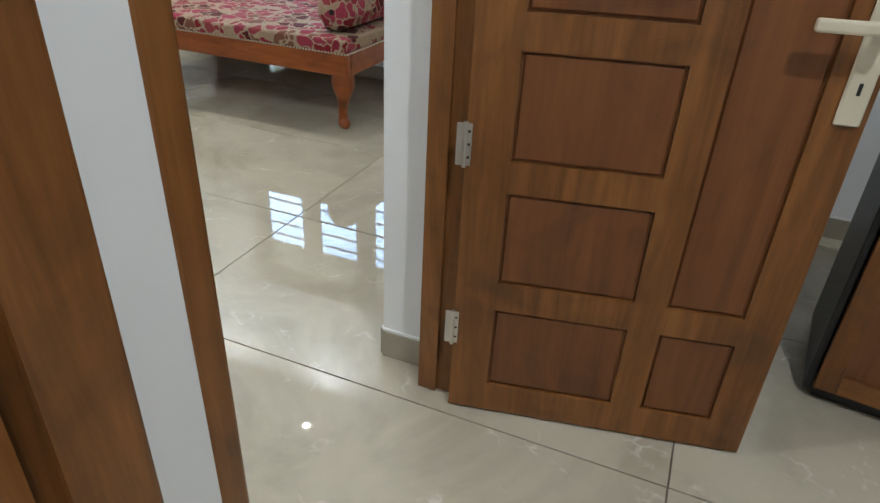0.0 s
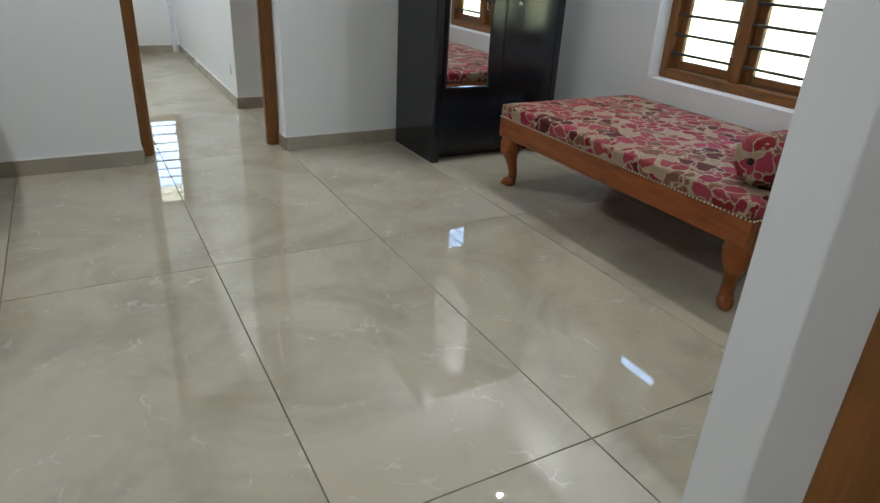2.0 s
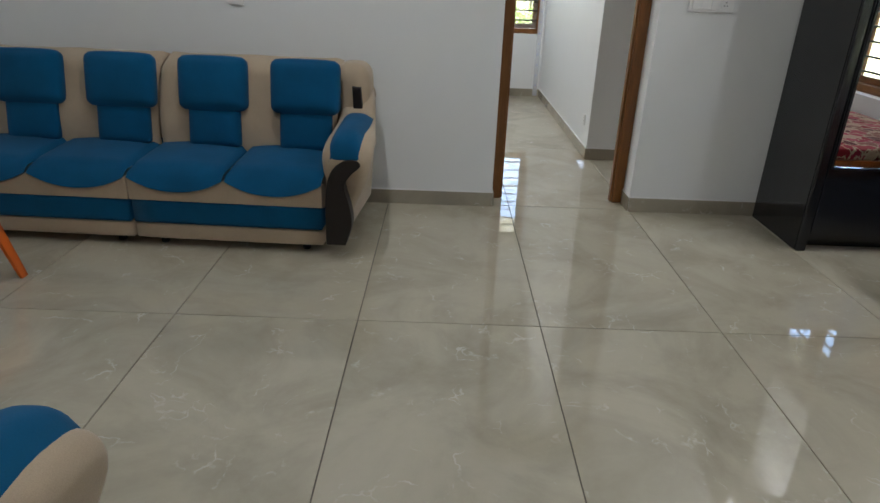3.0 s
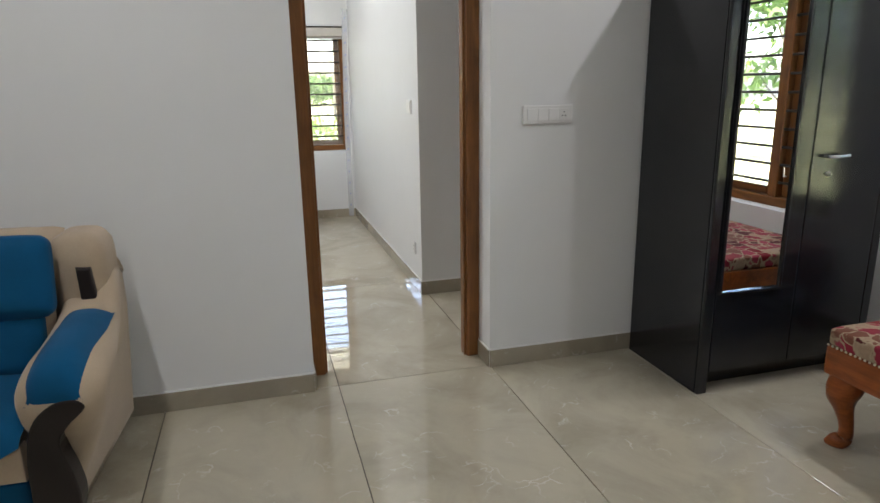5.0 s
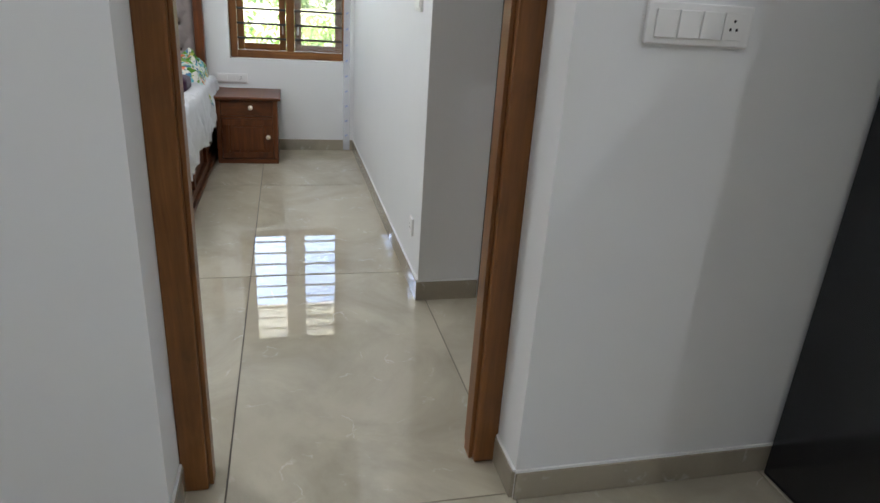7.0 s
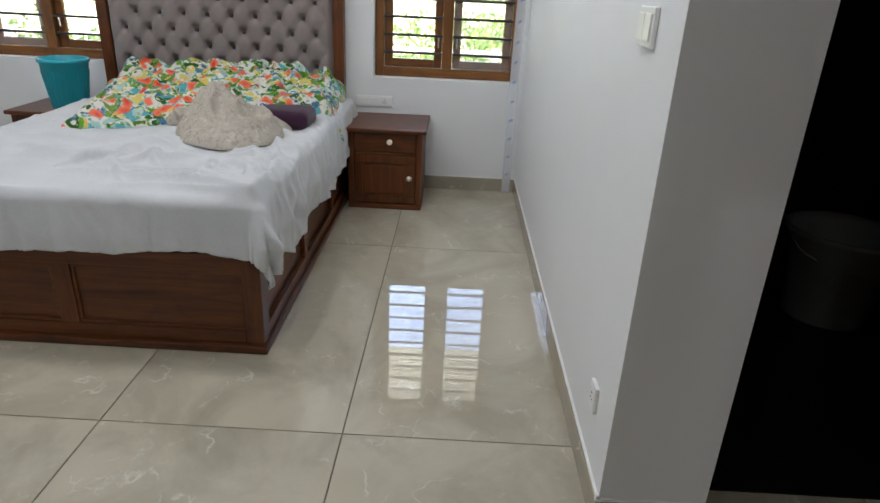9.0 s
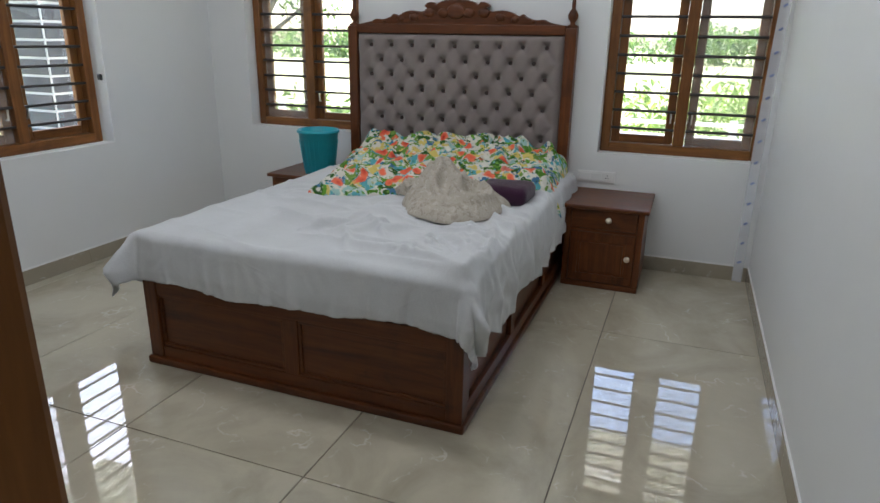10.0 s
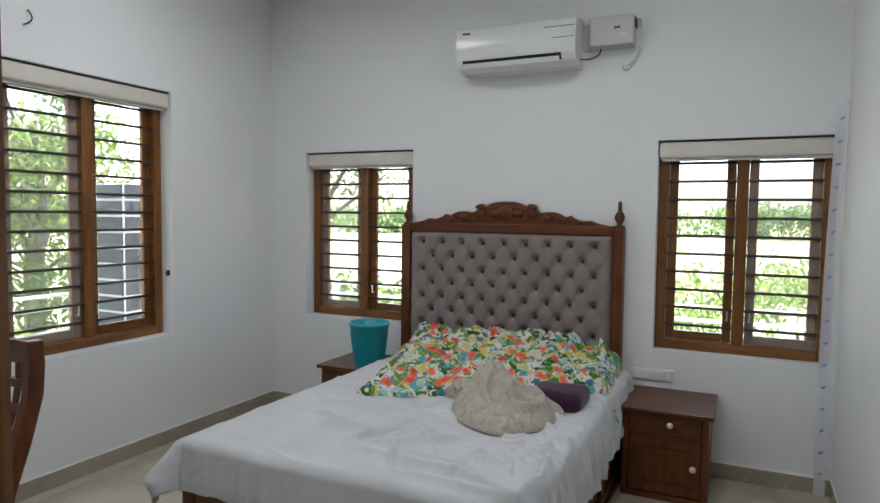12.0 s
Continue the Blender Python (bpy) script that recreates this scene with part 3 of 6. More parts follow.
def floral(name):
    """White cotton with red roses over green leaves, teal, blue and yellow blots."""
    m, nt, b = node_mat(name)
    v = coords(nt)
    wn_ = nt.nodes.new("ShaderNodeTexNoise")
    wn_.inputs["Scale"].default_value = 14.0
    wn_.inputs["Detail"].default_value = 3
    nt.links.new(v, wn_.inputs["Vector"])

    def cells(scale, warp):
        ad = nt.nodes.new("ShaderNodeMixRGB")
        ad.blend_type = 'ADD'
        ad.inputs[0].default_value = warp
        nt.links.new(v, ad.inputs[1])
        nt.links.new(wn_.outputs["Color"], ad.inputs[2])
        vor = nt.nodes.new("ShaderNodeTexVoronoi")
        vor.inputs["Scale"].default_value = scale
        nt.links.new(ad.outputs[0], vor.inputs["Vector"])
        sep = nt.nodes.new("ShaderNodeSeparateColor")
        nt.links.new(vor.outputs["Color"], sep.inputs[0])
        return vor.outputs["Distance"], sep.outputs

    def pick(fac, cols):
        r = nt.nodes.new("ShaderNodeValToRGB")
        r.color_ramp.interpolation = 'CONSTANT'
        e = r.color_ramp.elements
        while len(e) < len(cols):
            e.new(0.5)
        for k, c in enumerate(cols):
            e[k].position = k / len(cols)
            e[k].color = (*c, 1)
        nt.links.new(fac, r.inputs[0])
        return r.outputs[0]
    d1_, c1_ = cells(19.0, 0.16)
    c = mixc(nt, ramp(nt, d1_, [(0.60, (1, 1, 1)), (0.70, (0, 0, 0))]), (0.66, 0.64, 0.56),
             pick(c1_[0], [(0.08, 0.20, 0.02), (0.64, 0.62, 0.54), (0.12, 0.30, 0.03), (0.10, 0.36, 0.40), (0.62, 0.50, 0.14), (0.03, 0.10, 0.015), (0.16, 0.28, 0.05), (0.06, 0.16, 0.28), (0.34, 0.52, 0.48)]))
    d2_, c2_ = cells(10.5, 0.07)
    d3_, c3_ = cells(47.0, 0.10)
    dab = mixc(nt, 1.0, ramp(nt, d3_, [(0.40, (1, 1, 1)), (0.55, (0, 0, 0))]), ramp(nt, c3_[2], [(0.52, (0, 0, 0)), (0.56, (0.9, 0.9, 0.9))]), 'MULTIPLY')
    c = mixc(nt, dab, c, pick(c3_[0], [(0.68, 0.66, 0.58), (0.03, 0.12, 0.02), (0.60, 0.58, 0.50), (0.20, 0.40, 0.42), (0.16, 0.32, 0.05)]))
    rose = mixc(nt, ramp(nt, d2_, [(0.05, (0, 0, 0)), (0.30, (1, 1, 1))]), (0.52, 0.03, 0.02), (0.80, 0.16, 0.08))
    inside = ramp(nt, d2_, [(0.33, (1, 1, 1)), (0.42, (0, 0, 0))])
    some = ramp(nt, c2_[1], [(0.42, (0, 0, 0)), (0.43, (1, 1, 1))])
    c = mixc(nt, mixc(nt, 1.0, inside, some, 'MULTIPLY'), c, rose)
    nt.links.new(c, b.inputs["Base Color"])
    b.inputs["Roughness"].default_value = 0.85
    b.inputs["Specular IOR Level"].default_value = 0.25
    bump(nt, b, noise_tex(nt, v, 350, 2), 0.15, 0.002)
    return m


M_FLORAL = floral("floral_print")
M_SACK = patches("beige_speckled_cloth", (0.46, 0.42, 0.35), [(0.36, 0.32, 0.26), (0.52, 0.48, 0.41), (0.40, 0.36, 0.29)], 38.0, 0.42, 0.08, 0.9)
M_PURPLE = fabric("purple_cloth", (0.038, 0.010, 0.030))
M_WARD = plain("black_wardrobe_lacquer", (0.010, 0.011, 0.014), 0.16, 0.25, 3, bmp=0.0, spec=0.6)
M_MIRROR = plain("mirror", (0.92, 0.93, 0.93), 0.0, 0.0, metal=1.0, bmp=0.0, fine=0.0)
M_CARVED = wood("carved_light_wood", (0.20, 0.075, 0.020), (0.44, 0.19, 0.06), 0.32, 0)
M_CYAN = plain("cyan_plastic", (0.02, 0.36, 0.43), 0.35, 0.06, bmp=0.0)
M_ORANGE = plain("orange_plastic", (0.75, 0.15, 0.02), 0.35, 0.06, bmp=0.0)
M_LEVER = plain("cream_powder_coat", (0.62, 0.56, 0.42), 0.35, 0.05, bmp=0.0)
M_AC = plain("white_glossy_plastic", (0.80, 0.81, 0.80), 0.15, 0.02, bmp=0.0)
M_GREYBOX = plain("grey_box_paint", (0.55, 0.55, 0.53), 0.4, 0.04, bmp=0.0)
M_TUB = plain("grey_plastic", (0.30, 0.32, 0.28), 0.45, 0.08, bmp=0.0)
# near-black colour carries the darkness of the unlit bathroom
M_BATH_SHADE = plain("bath_tile_in_shade", (0.010, 0.0095, 0.009), 0.3, 0.2)
M_KNOB = plain("cream_ceramic_knob", (0.75, 0.66, 0.52), 0.15, 0.04, bmp=0.0)


def cushion(lo, hi, r, bulge=(0, 0, 0), cuts=9):
    """A soft rounded block; bulge swells its faces."""
    lo, hi = Vector(lo), Vector(hi)
    half, mid = (hi - lo) / 2, (hi + lo) / 2
    bm = bmesh.new()
    bmesh.ops.create_cube(bm, size=2.0)
    bmesh.ops.subdivide_edges(bm, edges=bm.edges[:], cuts=cuts, use_grid_fill=True)
    r = min(r, *[h * 0.98 for h in half])
    for v in bm.verts:
        n = v.co.copy()
        p = Vector([math.copysign(abs(n[k]) ** 0.75, n[k]) * half[k] for k in range(3)])
        q = Vector([max(-(half[k] - r), min(half[k] - r, p[k])) for k in range(3)])
        d = p - q
        p = q + d.normalized() * r if d.length > 1e-9 else p
        for k in range(3):
            a, b = (k + 1) % 3, (k + 2) % 3
            p[k] += bulge[k] * n[k] * (1 - n[a] ** 2) * (1 - n[b] ** 2)
        v.co = p + mid
    bmesh.ops.recalc_face_normals(bm, faces=bm.faces[:])
    return bm


def grid_mesh(nu, nv, fn):
    bm = bmesh.new()
    vs = [[bm.verts.new(fn(i / nu, j / nv)) for j in range(nv + 1)] for i in range(nu + 1)]
    for i in range(nu):
        for j in range(nv):
            bm.faces.new((vs[i][j], vs[i + 1][j], vs[i + 1][j + 1], vs[i][j + 1]))
    return bm


def smooth_curve(pts, n=6):
    """Catmull-Rom through the given points."""
    pts = [Vector(p) for p in pts]
    out = []
    for k in range(len(pts) - 1):
        a, b, c, d = pts[max(k - 1, 0)], pts[k], pts[k + 1], pts[min(k + 2, len(pts) - 1)]
        for i in range(n):
            t = i / n
            out.append(0.5 * ((2 * b) + (c - a) * t + (2 * a - 5 * b + 4 * c - d) * t * t + (3 * b - a - 3 * c + d) * t ** 3))
    out.append(pts[-1])
    return out


# ---------------------------------------------------------------- door leaves
P1 = [(0.10, 0.425, 0.10, 0.34), (0.10, 0.425, 0.42, 0.66), (0.10, 0.425, 0.737, 0.975), (0.10, 0.425, 1.05, 1.29), (0.10, 0.425, 1.365, 1.605), (0.10, 0.425, 1.68, 1.92),
      (0.50, 0.675, 0.10, 0.34), (0.50, 0.675, 0.417, 1.605), (0.50, 0.675, 1.68, 1.92)]


def hinges(d, zs, thick=0.036, side=-1):
    for z in zs:
        h = part("hinge", box((-0.022, side * (thick / 2 + 0.002) - 0.0015, z), (0.012, side * (thick / 2 + 0.002) + 0.0015, z + 0.098), 0.001, 1), M_STEEL, d)
        part("pin", lathe([(0.005, 0), (0.005, 0.104)], (-0.002, side * (thick / 2 + 0.004), z - 0.003), 8), M_STEEL, h)
        for k in (0.02, 0.05, 0.08):
            part("screw", lathe([(0.0035, 0), (0.0025, 0.0015)], n=8, m=Matrix.Translation((0.006, side * (thick / 2 + 0.0036), z + k)) @ Matrix.Rotation(math.pi / 2 * -side * -1, 4, 'X')), M_IRON, h)


def lever_handle(d, u, z, side):
    y = side * 0.018
    h = part("lever_handle", box((u - 0.024, min(y, y + side * 0.008), z - 0.125), (u + 0.024, max(y, y + side * 0.008), z + 0.125), 0.003, 1), M_LEVER, d, "cream lever handle on a long plate")
    bm = bmesh.new()
    add_tube(bm, [(u, y, z + 0.06), (u, y + side * 0.045, z + 0.06), (u - 0.012, y + side * 0.05, z + 0.06)], 0.011, 10)
    add_box(bm, (u - 0.125, min(y + side * 0.04, y + side * 0.058), z + 0.048), (u + 0.012, max(y + side * 0.04, y + side * 0.058), z + 0.072), 0.006, 2)
    part("lever", bm, M_LEVER, h)
    part("keyhole", box((u - 0.004, min(y + side * 0.006, y + side * 0.0088), z - 0.066), (u + 0.004, max(y + side * 0.006, y + side * 0.0088), z - 0.042), 0.001, 1), M_BLACK, h)


d1 = panel_door("panel_door", (-1.28, 1.560, 0), 11.7, 0.766, 2.06, "open varnished teak panel door with a cream lever handle", P1)
hinges(d1, (0.222, 0.717, 1.212, 1.712))
lever_handle(d1, 0.730, 1.015, -1)
d2 = panel_door("panel_door", (-5.772, 2.258, 0), 90.5, 0.80, 2.06, "teak panel door standing wide open against the wall", P1)
for z in (0.20, 0.685, 1.17, 1.67):
    hg = part("hinge", box((-0.0028, -0.0175, z), (-0.0002, 0.0175, z + 0.10), 0.0008, 1), M_STEEL, d2, "steel butt hinge")
    part("pin", lathe([(0.0055, 0), (0.0055, 0.104)], (-0.008, -0.026, z - 0.002), 8), M_STEEL, hg)
    part("frame_plate", box((-0.0312, -0.090, z), (-0.0287, -0.060, z + 0.10), 0.0008, 1), M_STEEL, hg)
d3 = panel_door("panel_door", (-1.33, 0.515, 0), -90, 0.97, 2.04, "closed varnished teak panel door in its frame", [(0.10, 0.42, 0.12, 0.9), (0.10, 0.42, 1.0, 1.9), (0.54, 0.86, 0.12, 0.9), (0.54, 0.86, 1.0, 1.9)])


# ---------------------------------------------------------------- hall: dark sideboard behind the door
def hall_cabinet():
    c = thing("sideboard", (-0.36, 2.02, 0), "teak fronted sideboard, its sides blackened for shade", "sideboard", turn=-8)
    # black sides carry the dark shade behind the open door
    part("side_panel", box((0.0, 0.012, 0.03), (0.02, 0.45, 0.69), 0.003), M_BLACK, c, "side coloured black for the shade on it")
    part("side_panel", box((1.28, 0.012, 0.03), (1.30, 0.45, 0.69), 0.003), M_BLACK, c, "side coloured black for the shade on it")
    part("back_panel", box((0.02, 0.43, 0.05), (1.28, 0.45, 0.68)), M_BLACK, c)
    part("base", box((0.03, 0.03, 0.0), (1.27, 0.43, 0.05), 0.003), M_BLACK, c)
    part("top", box((-0.02, -0.02, 0.69), (1.32, 0.46, 0.735), 0.006), M_ROSE_X, c)
    for k in range(3):
        u = 0.02 + k * 0.42
        d = part("door", box((u + 0.003, 0.0, 0.055), (u + 0.417, 0.02, 0.685), 0.003), M_PANEL, c)
        for lo, hi, m in (((u + 0.003, 0.055), (u + 0.06, 0.685), M_TEAK), ((u + 0.36, 0.055), (u + 0.417, 0.685), M_TEAK), ((u + 0.06, 0.055), (u + 0.36, 0.115), M_TEAK_H), ((u + 0.06, 0.625), (u + 0.36, 0.685), M_TEAK_H)):
            part("door_rail", box((lo[0], -0.012, lo[1]), (hi[0], 0.002, hi[1]), 0.003), m, d)
        part("knob", lathe([(0.008, 0), (0.007, 0.012), (0.014, 0.02), (0.012, 0.028)], n=12, m=Matrix.Translation((u + 0.385, -0.011, 0.40)) @ Matrix.Rotation(math.pi / 2, 4, 'X')), M_STEEL, d)


hall_cabinet()


# ---------------------------------------------------------------- living room: sofas
def sofa(name, at, turn, widths, arm, label):
    """Two-tone sofa; local x forward, local y along; widths of its two-seat units; arm: +1 at the far end, -1 at the near end, 2 both."""
    s = thing(name, at, label, "sofa", "", turn)
    y = 0.0
    F, D = 0.82, 0.40
    for w in widths:
        g = 0.004
        u = part("unit", cushion((0.06, y + g, 0.045), (F - 0.015, y + w - g, 0.142), 0.02, cuts=4), M_BEIGE, s, smooth=True)
        part("band", cushion((0.08, y + g + 0.004, 0.138), (F - 0.006, y + w - g - 0.004, 0.272), 0.012, cuts=4), M_BLUE, u, "teal blue band", True)
        n = 2
        sw = w / n

        def front_edge(t):
            return 0.322 + 0.07 * (2 * abs((t * n) % 1 - 0.5)) ** 2.2 if 0 < t < 1 else 0.392
        # beige apron with scalloped top
        m = 40
        out = [(y + g + (w - 2 * g) * k / m, front_edge(k / m)) for k in range(m + 1)] + [(y + w - g, 0.268), (y + g, 0.268)]
        part("apron", extrude_outline([(p[0], p[1]) for p in out], F - 0.05, F - 0.002, 0, 0.004), M_BEIGE, u, smooth=False)
        part("seat_base", box((0.10, y + g, 0.25), (F - 0.05, y + w - g, 0.36), 0.01), M_BEIGE, u)
        for k in range(n):
            a, b = y + k * sw + 0.006, y + (k + 1) * sw - 0.006

            def top(i, j, a=a, b=b):
                q = 2 * j - 1
                X = 0.30 + (F - 0.03 - 0.30) * i
                z = 0.475 - 0.03 * i + 0.02 * (1 - q * q) * math.sin(math.pi * min(1, i * 0.9 + 0.1))
                drop = max(0.0, (i - 0.86) / 0.14)
                lip = 0.325 + 0.065 * abs(q) ** 2.2
                z = z * (1 - drop ** 2) + lip * drop ** 2
                X += 0.035 * math.sin(drop * math.pi / 2) + 0.012 * (1 - q * q) * drop
                side = max(0.0, abs(q) - 0.9) / 0.1
                z -= 0.03 * side ** 2 * (1 - drop)
                return (X, a + (b - a) * j, z)
            part("seat_cushion", grid_mesh(22, 22, top), M_BLUE, u, "teal blue seat", True)

        # back: leaning beige panel with swollen columns
        def back(i, j, w=w, y=y):
            z = 0.40 + 0.53 * i
            f = 0.40 - 0.13 * i
            col = math.cos(2 * math.pi * (j * n)) * 0.5 + 0.5
            X = f + 0.03 * math.sin(math.pi * i) + 0.022 * col * math.sin(math.pi * min(1, i * 1.1))
            e = max(0.0, abs(2 * j - 1) - 0.93) / 0.07
            X -= 0.05 * e * e
            topr = max(0.0, (i - 0.86) / 0.14)
            X -= 0.13 * topr ** 2
            z += 0.012 * col * topr - 0.02 * e * e * topr
            return (X, y + g + (w - 2 * g) * j, z)
        part("backrest", grid_mesh(24, 40, back), M_BEIGE, u, smooth=True)
        part("back_body", cushion((0.015, y + g, 0.06), (0.20, y + w - g, 0.93), 0.05, cuts=5), M_BEIGE, u, smooth=True)
        for k in range(n):
            c = y + (k + 0.5) * sw + (0.085 if len(widths) > 1 else 0.0)
            hw = 0.375 * sw
            bm = cushion((-0.045, -hw, -0.14), (0.045, hw, 0.145), 0.04, (0.02, 0.0, 0.008))
            bmesh.ops.transform(bm, matrix=Matrix.Translation((0.375, c, 0.805)) @ Matrix.Rotation(radians(-11), 4, 'Y'), verts=bm.verts[:])
            part("head_pad", bm, M_BLUE, u, "teal blue head pad", True)
            bm = cushion((-0.03, -hw * 0.76, -0.11), (0.03, hw * 0.76, 0.11), 0.025, (0.015, 0, 0))
            bmesh.ops.transform(bm, matrix=Matrix.Translation((0.405, c, 0.575)) @ Matrix.Rotation(radians(-11), 4, 'Y'), verts=bm.verts[:])
            part("lumbar_pad", bm, M_BLUE, u, "teal blue lumbar pad", True)
        for fx in (0.14, F - 0.10):
            for fy in (0.12, w - 0.12):
                part("foot", lathe([(0.022, 0), (0.026, 0.05)], (fx, y + fy, 0), 10), M_BLACK, u)
        y += w
    ends = [e for e in ((y, 1), (0.0, -1)) if arm in (2, e[1])]
    for e, sg in ends:
        # side profile of the arm: rolled front, rising to the back
        prof = smooth_curve([(0.02, 0.07, 0), (0.02, 0.72, 0), (0.08, 0.78, 0), (0.19, 0.77, 0), (0.27, 0.73, 0), (0.36, 0.675, 0), (0.55, 0.645, 0), (0.72, 0.635, 0), (0.83, 0.60, 0), (0.865, 0.53, 0), (0.84, 0.45, 0), (0.79, 0.38, 0), (0.775, 0.30, 0), (0.80, 0.16, 0), (0.80, 0.07, 0)], 4)
        y0, y1 = sorted((e + sg * 0.004, e + sg * 0.26))
        a = part("arm", extrude_outline([(p.x, p.y) for p in prof], y0, y1, 1, 0.06), M_BEIGE, s, smooth=True)
        q0, q1 = sorted((e - sg * 0.035, e + sg * 0.165))
        part("back_post", cushion((0.03, q0, 0.40), (0.305, q1, 0.925), 0.075, (0.008, 0.0, 0.006), 8), M_BEIGE, a, smooth=True)
        # the arm swells outwards at the roll and narrows to the floor; its back post is slimmer
        for v in a.data.vertices:
            up = min(1.0, max(0.0, (v.co.z - 0.06) / 0.50))
            fr = min(1.0, max(0.0, (v.co.x - 0.1) / 0.55))
            k = (0.52 + 0.14 * up) * (1 - fr) + (0.38 + 0.60 * up * up * (3 - 2 * up)) * fr
            v.co.y = e + (v.co.y - e) * k
        cy = e + sg * 0.125
        line = smooth_curve([(0.40, cy, 0.672), (0.52, cy, 0.655), (0.66, cy, 0.645), (0.76, cy, 0.633), (0.825, cy, 0.605), (0.862, cy, 0.55)], 5)

        def pad(i, j, line=line, cy=cy):
            p = line[min(len(line) - 1, int(round(i * (len(line) - 1))))]
            q = 2 * j - 1
            rim = (1 - abs(q) ** 3) * (1 - abs(2 * i - 1) ** 6)
            return (p.x + 0.03 * rim * max(0.0, 2 * i - 1) ** 2, cy + q * 0.082, p.z - 0.014 + 0.056 * rim)
        part("arm_pad", grid_mesh(20, 12, pad), M_BLUE, a, "teal blue arm pad", True)
        # dark curved inlay on the front of the arm
        o = e + sg * 0.02
        ol = smooth_curve([(0.0, 0.085, 0), (0.0, 0.20, 0), (0.005, 0.36, 0), (0.03, 0.47, 0), (0.09, 0.535, 0), (0.16, 0.545, 0), (0.185, 0.515, 0), (0.13, 0.46, 0), (0.10, 0.40, 0), (0.125, 0.30, 0), (0.135, 0.20, 0), (0.10, 0.085, 0)], 4)
        part("inlay", extrude_outline([(o + sg * p.x, p.y) for p in ol], 0.79, 0.868, 0, 0.006), M_DARKINLAY, a, "dark brown curved inlay")
        sl = [(o + sg * 0.06, 0.655), (o + sg * 0.115, 0.655), (o + sg * 0.105, 0.81), (o + sg * 0.055, 0.815)]
        part("slot", extrude_outline(sl, 0.20, 0.322, 0, 0.008), M_DARKINLAY, a, "dark slot in the back corner")
    return s


sofa("sofa", (-5.445, -1.592, 0), -2.0, (1.045, 1.025), 1, "blue and beige fabric sofa with dark curved arm inlay")
sofa("armchair", (-1.56, 0.185, 0), 180, (0.70,), 2, "blue and beige fabric armchair beside the doorway")


# ---------------------------------------------------------------- living room: daybed with bolster
def daybed():
    X0, X1, Y0, Y1 = -4.38, -2.61, 3.315, 4.365
    d = thing("daybed", (X0, Y0, 0), "carved wooden daybed with a red patterned mattress", "daybed")
    L, W = X1 - X0, Y1 - Y0
    for nm, b in (("front_rail", box((0.0, 0.0, 0.305), (L, 0.045, 0.425), 0.012)), ("back_rail", box((0.0, W - 0.045, 0.305), (L, W, 0.425), 0.012)),
                  ("end_rail", box((0.0, 0.045, 0.305), (0.045, W - 0.045, 0.425), 0.008)), ("end_rail", box((L - 0.045, 0.045, 0.305), (L, W - 0.045, 0.425), 0.008))):
        part(nm, b, M_CARVED, d)
    part("slat_board", box((0.04, 0.04, 0.39), (L - 0.04, W - 0.04, 0.42)), M_CARVED, d)
    prof = [((0.0, 0.0, 0.31), 0.058), ((0.012, 0.0, 0.27), 0.066), ((0.018, 0, 0.225), 0.060), ((0.008, 0, 0.17), 0.038), ((-0.006, 0, 0.11), 0.028), ((-0.010, 0, 0.06), 0.028), ((0.0, 0, 0.03), 0.034), ((0.03, 0, 0.018), 0.03), ((0.055, 0, 0.010), 0.008)]
    for cx, sx in ((0.07, -1), (L - 0.07, 1)):
        for cy, sy in ((0.07, -1), (W - 0.07, 1)):
            bm = bmesh.new()
            pts = smooth_curve([(cx + sx * p[0] * 0.75, cy + sy * p[0] * 0.75, p[2]) for p, r in prof], 4)
            rr = [Vector((r, 0, 0)) for p, r in prof]
            add_tube(bm, pts, [q.x for q in smooth_curve(rr, 4)], 12)
            leg = part("leg", bm, M_CARVED, d, smooth=True)
    m = part("mattress", cushion((0.005, -0.005, 0.423), (L - 0.005, W - 0.005, 0.505), 0.022, (0, 0, 0.012), 14), M_DAYBED, d, "red and beige patterned mattress", True)
    bm = bmesh.new()
    for k in range(88):
        add_lathe(bm, [(0.006, 0), (0.004, 0.004)], n=6, m=Matrix.Translation((0.01 + k * (L - 0.02) / 87, 0.0, 0.427)) @ Matrix.Rotation(math.pi / 2, 4, 'X'))
    for k in range(54):
        add_lathe(bm, [(0.006, 0), (0.004, 0.004)], n=6, m=Matrix.Translation((L, 0.01 + k * (W - 0.02) / 53, 0.427)) @ Matrix.Rotation(math.pi / 2, 4, 'Y'))
    part("nail_trim", bm, M_LEVER, d, "row of pale upholstery nails")


daybed()


def bolster():
    b = thing("bolster", (-2.76, 3.425, 0.508), "red and beige patterned round bolster cushion", "bolster")
    R, L = 0.105, 0.80
    prof = [(0.012, 0.0), (0.03, -0.004), (0.075, 0.004), (0.097, 0.02), (R, 0.05), (R * 1.02, L / 2), (R, L - 0.05), (0.095, L - 0.02), (0.07, L), (0.012, L)]
    bm = lathe(prof, n=32, m=Matrix.Translation((0, 0, R)) @ Matrix.Rotation(-math.pi / 2, 4, 'X'))
    for v in bm.verts:
        d = v.co - Vector((0, v.co.y, R))
        v.co += d * 0.05 * math.sin(9 * math.atan2(d.z, d.x) + 2) * (1 if d.length > 0.05 and (v.co.y < 0.06 or v.co.y > L - 0.06) else 0.2)
    part("cover", bm, M_DAYBED, b, smooth=True)
    part("button", lathe([(0.016, 0), (0.012, 0.008)], n=14, m=Matrix.Translation((0, 0.0, R)) @ Matrix.Rotation(math.pi / 2, 4, 'X')), M_DARKINLAY, b)


bolster()


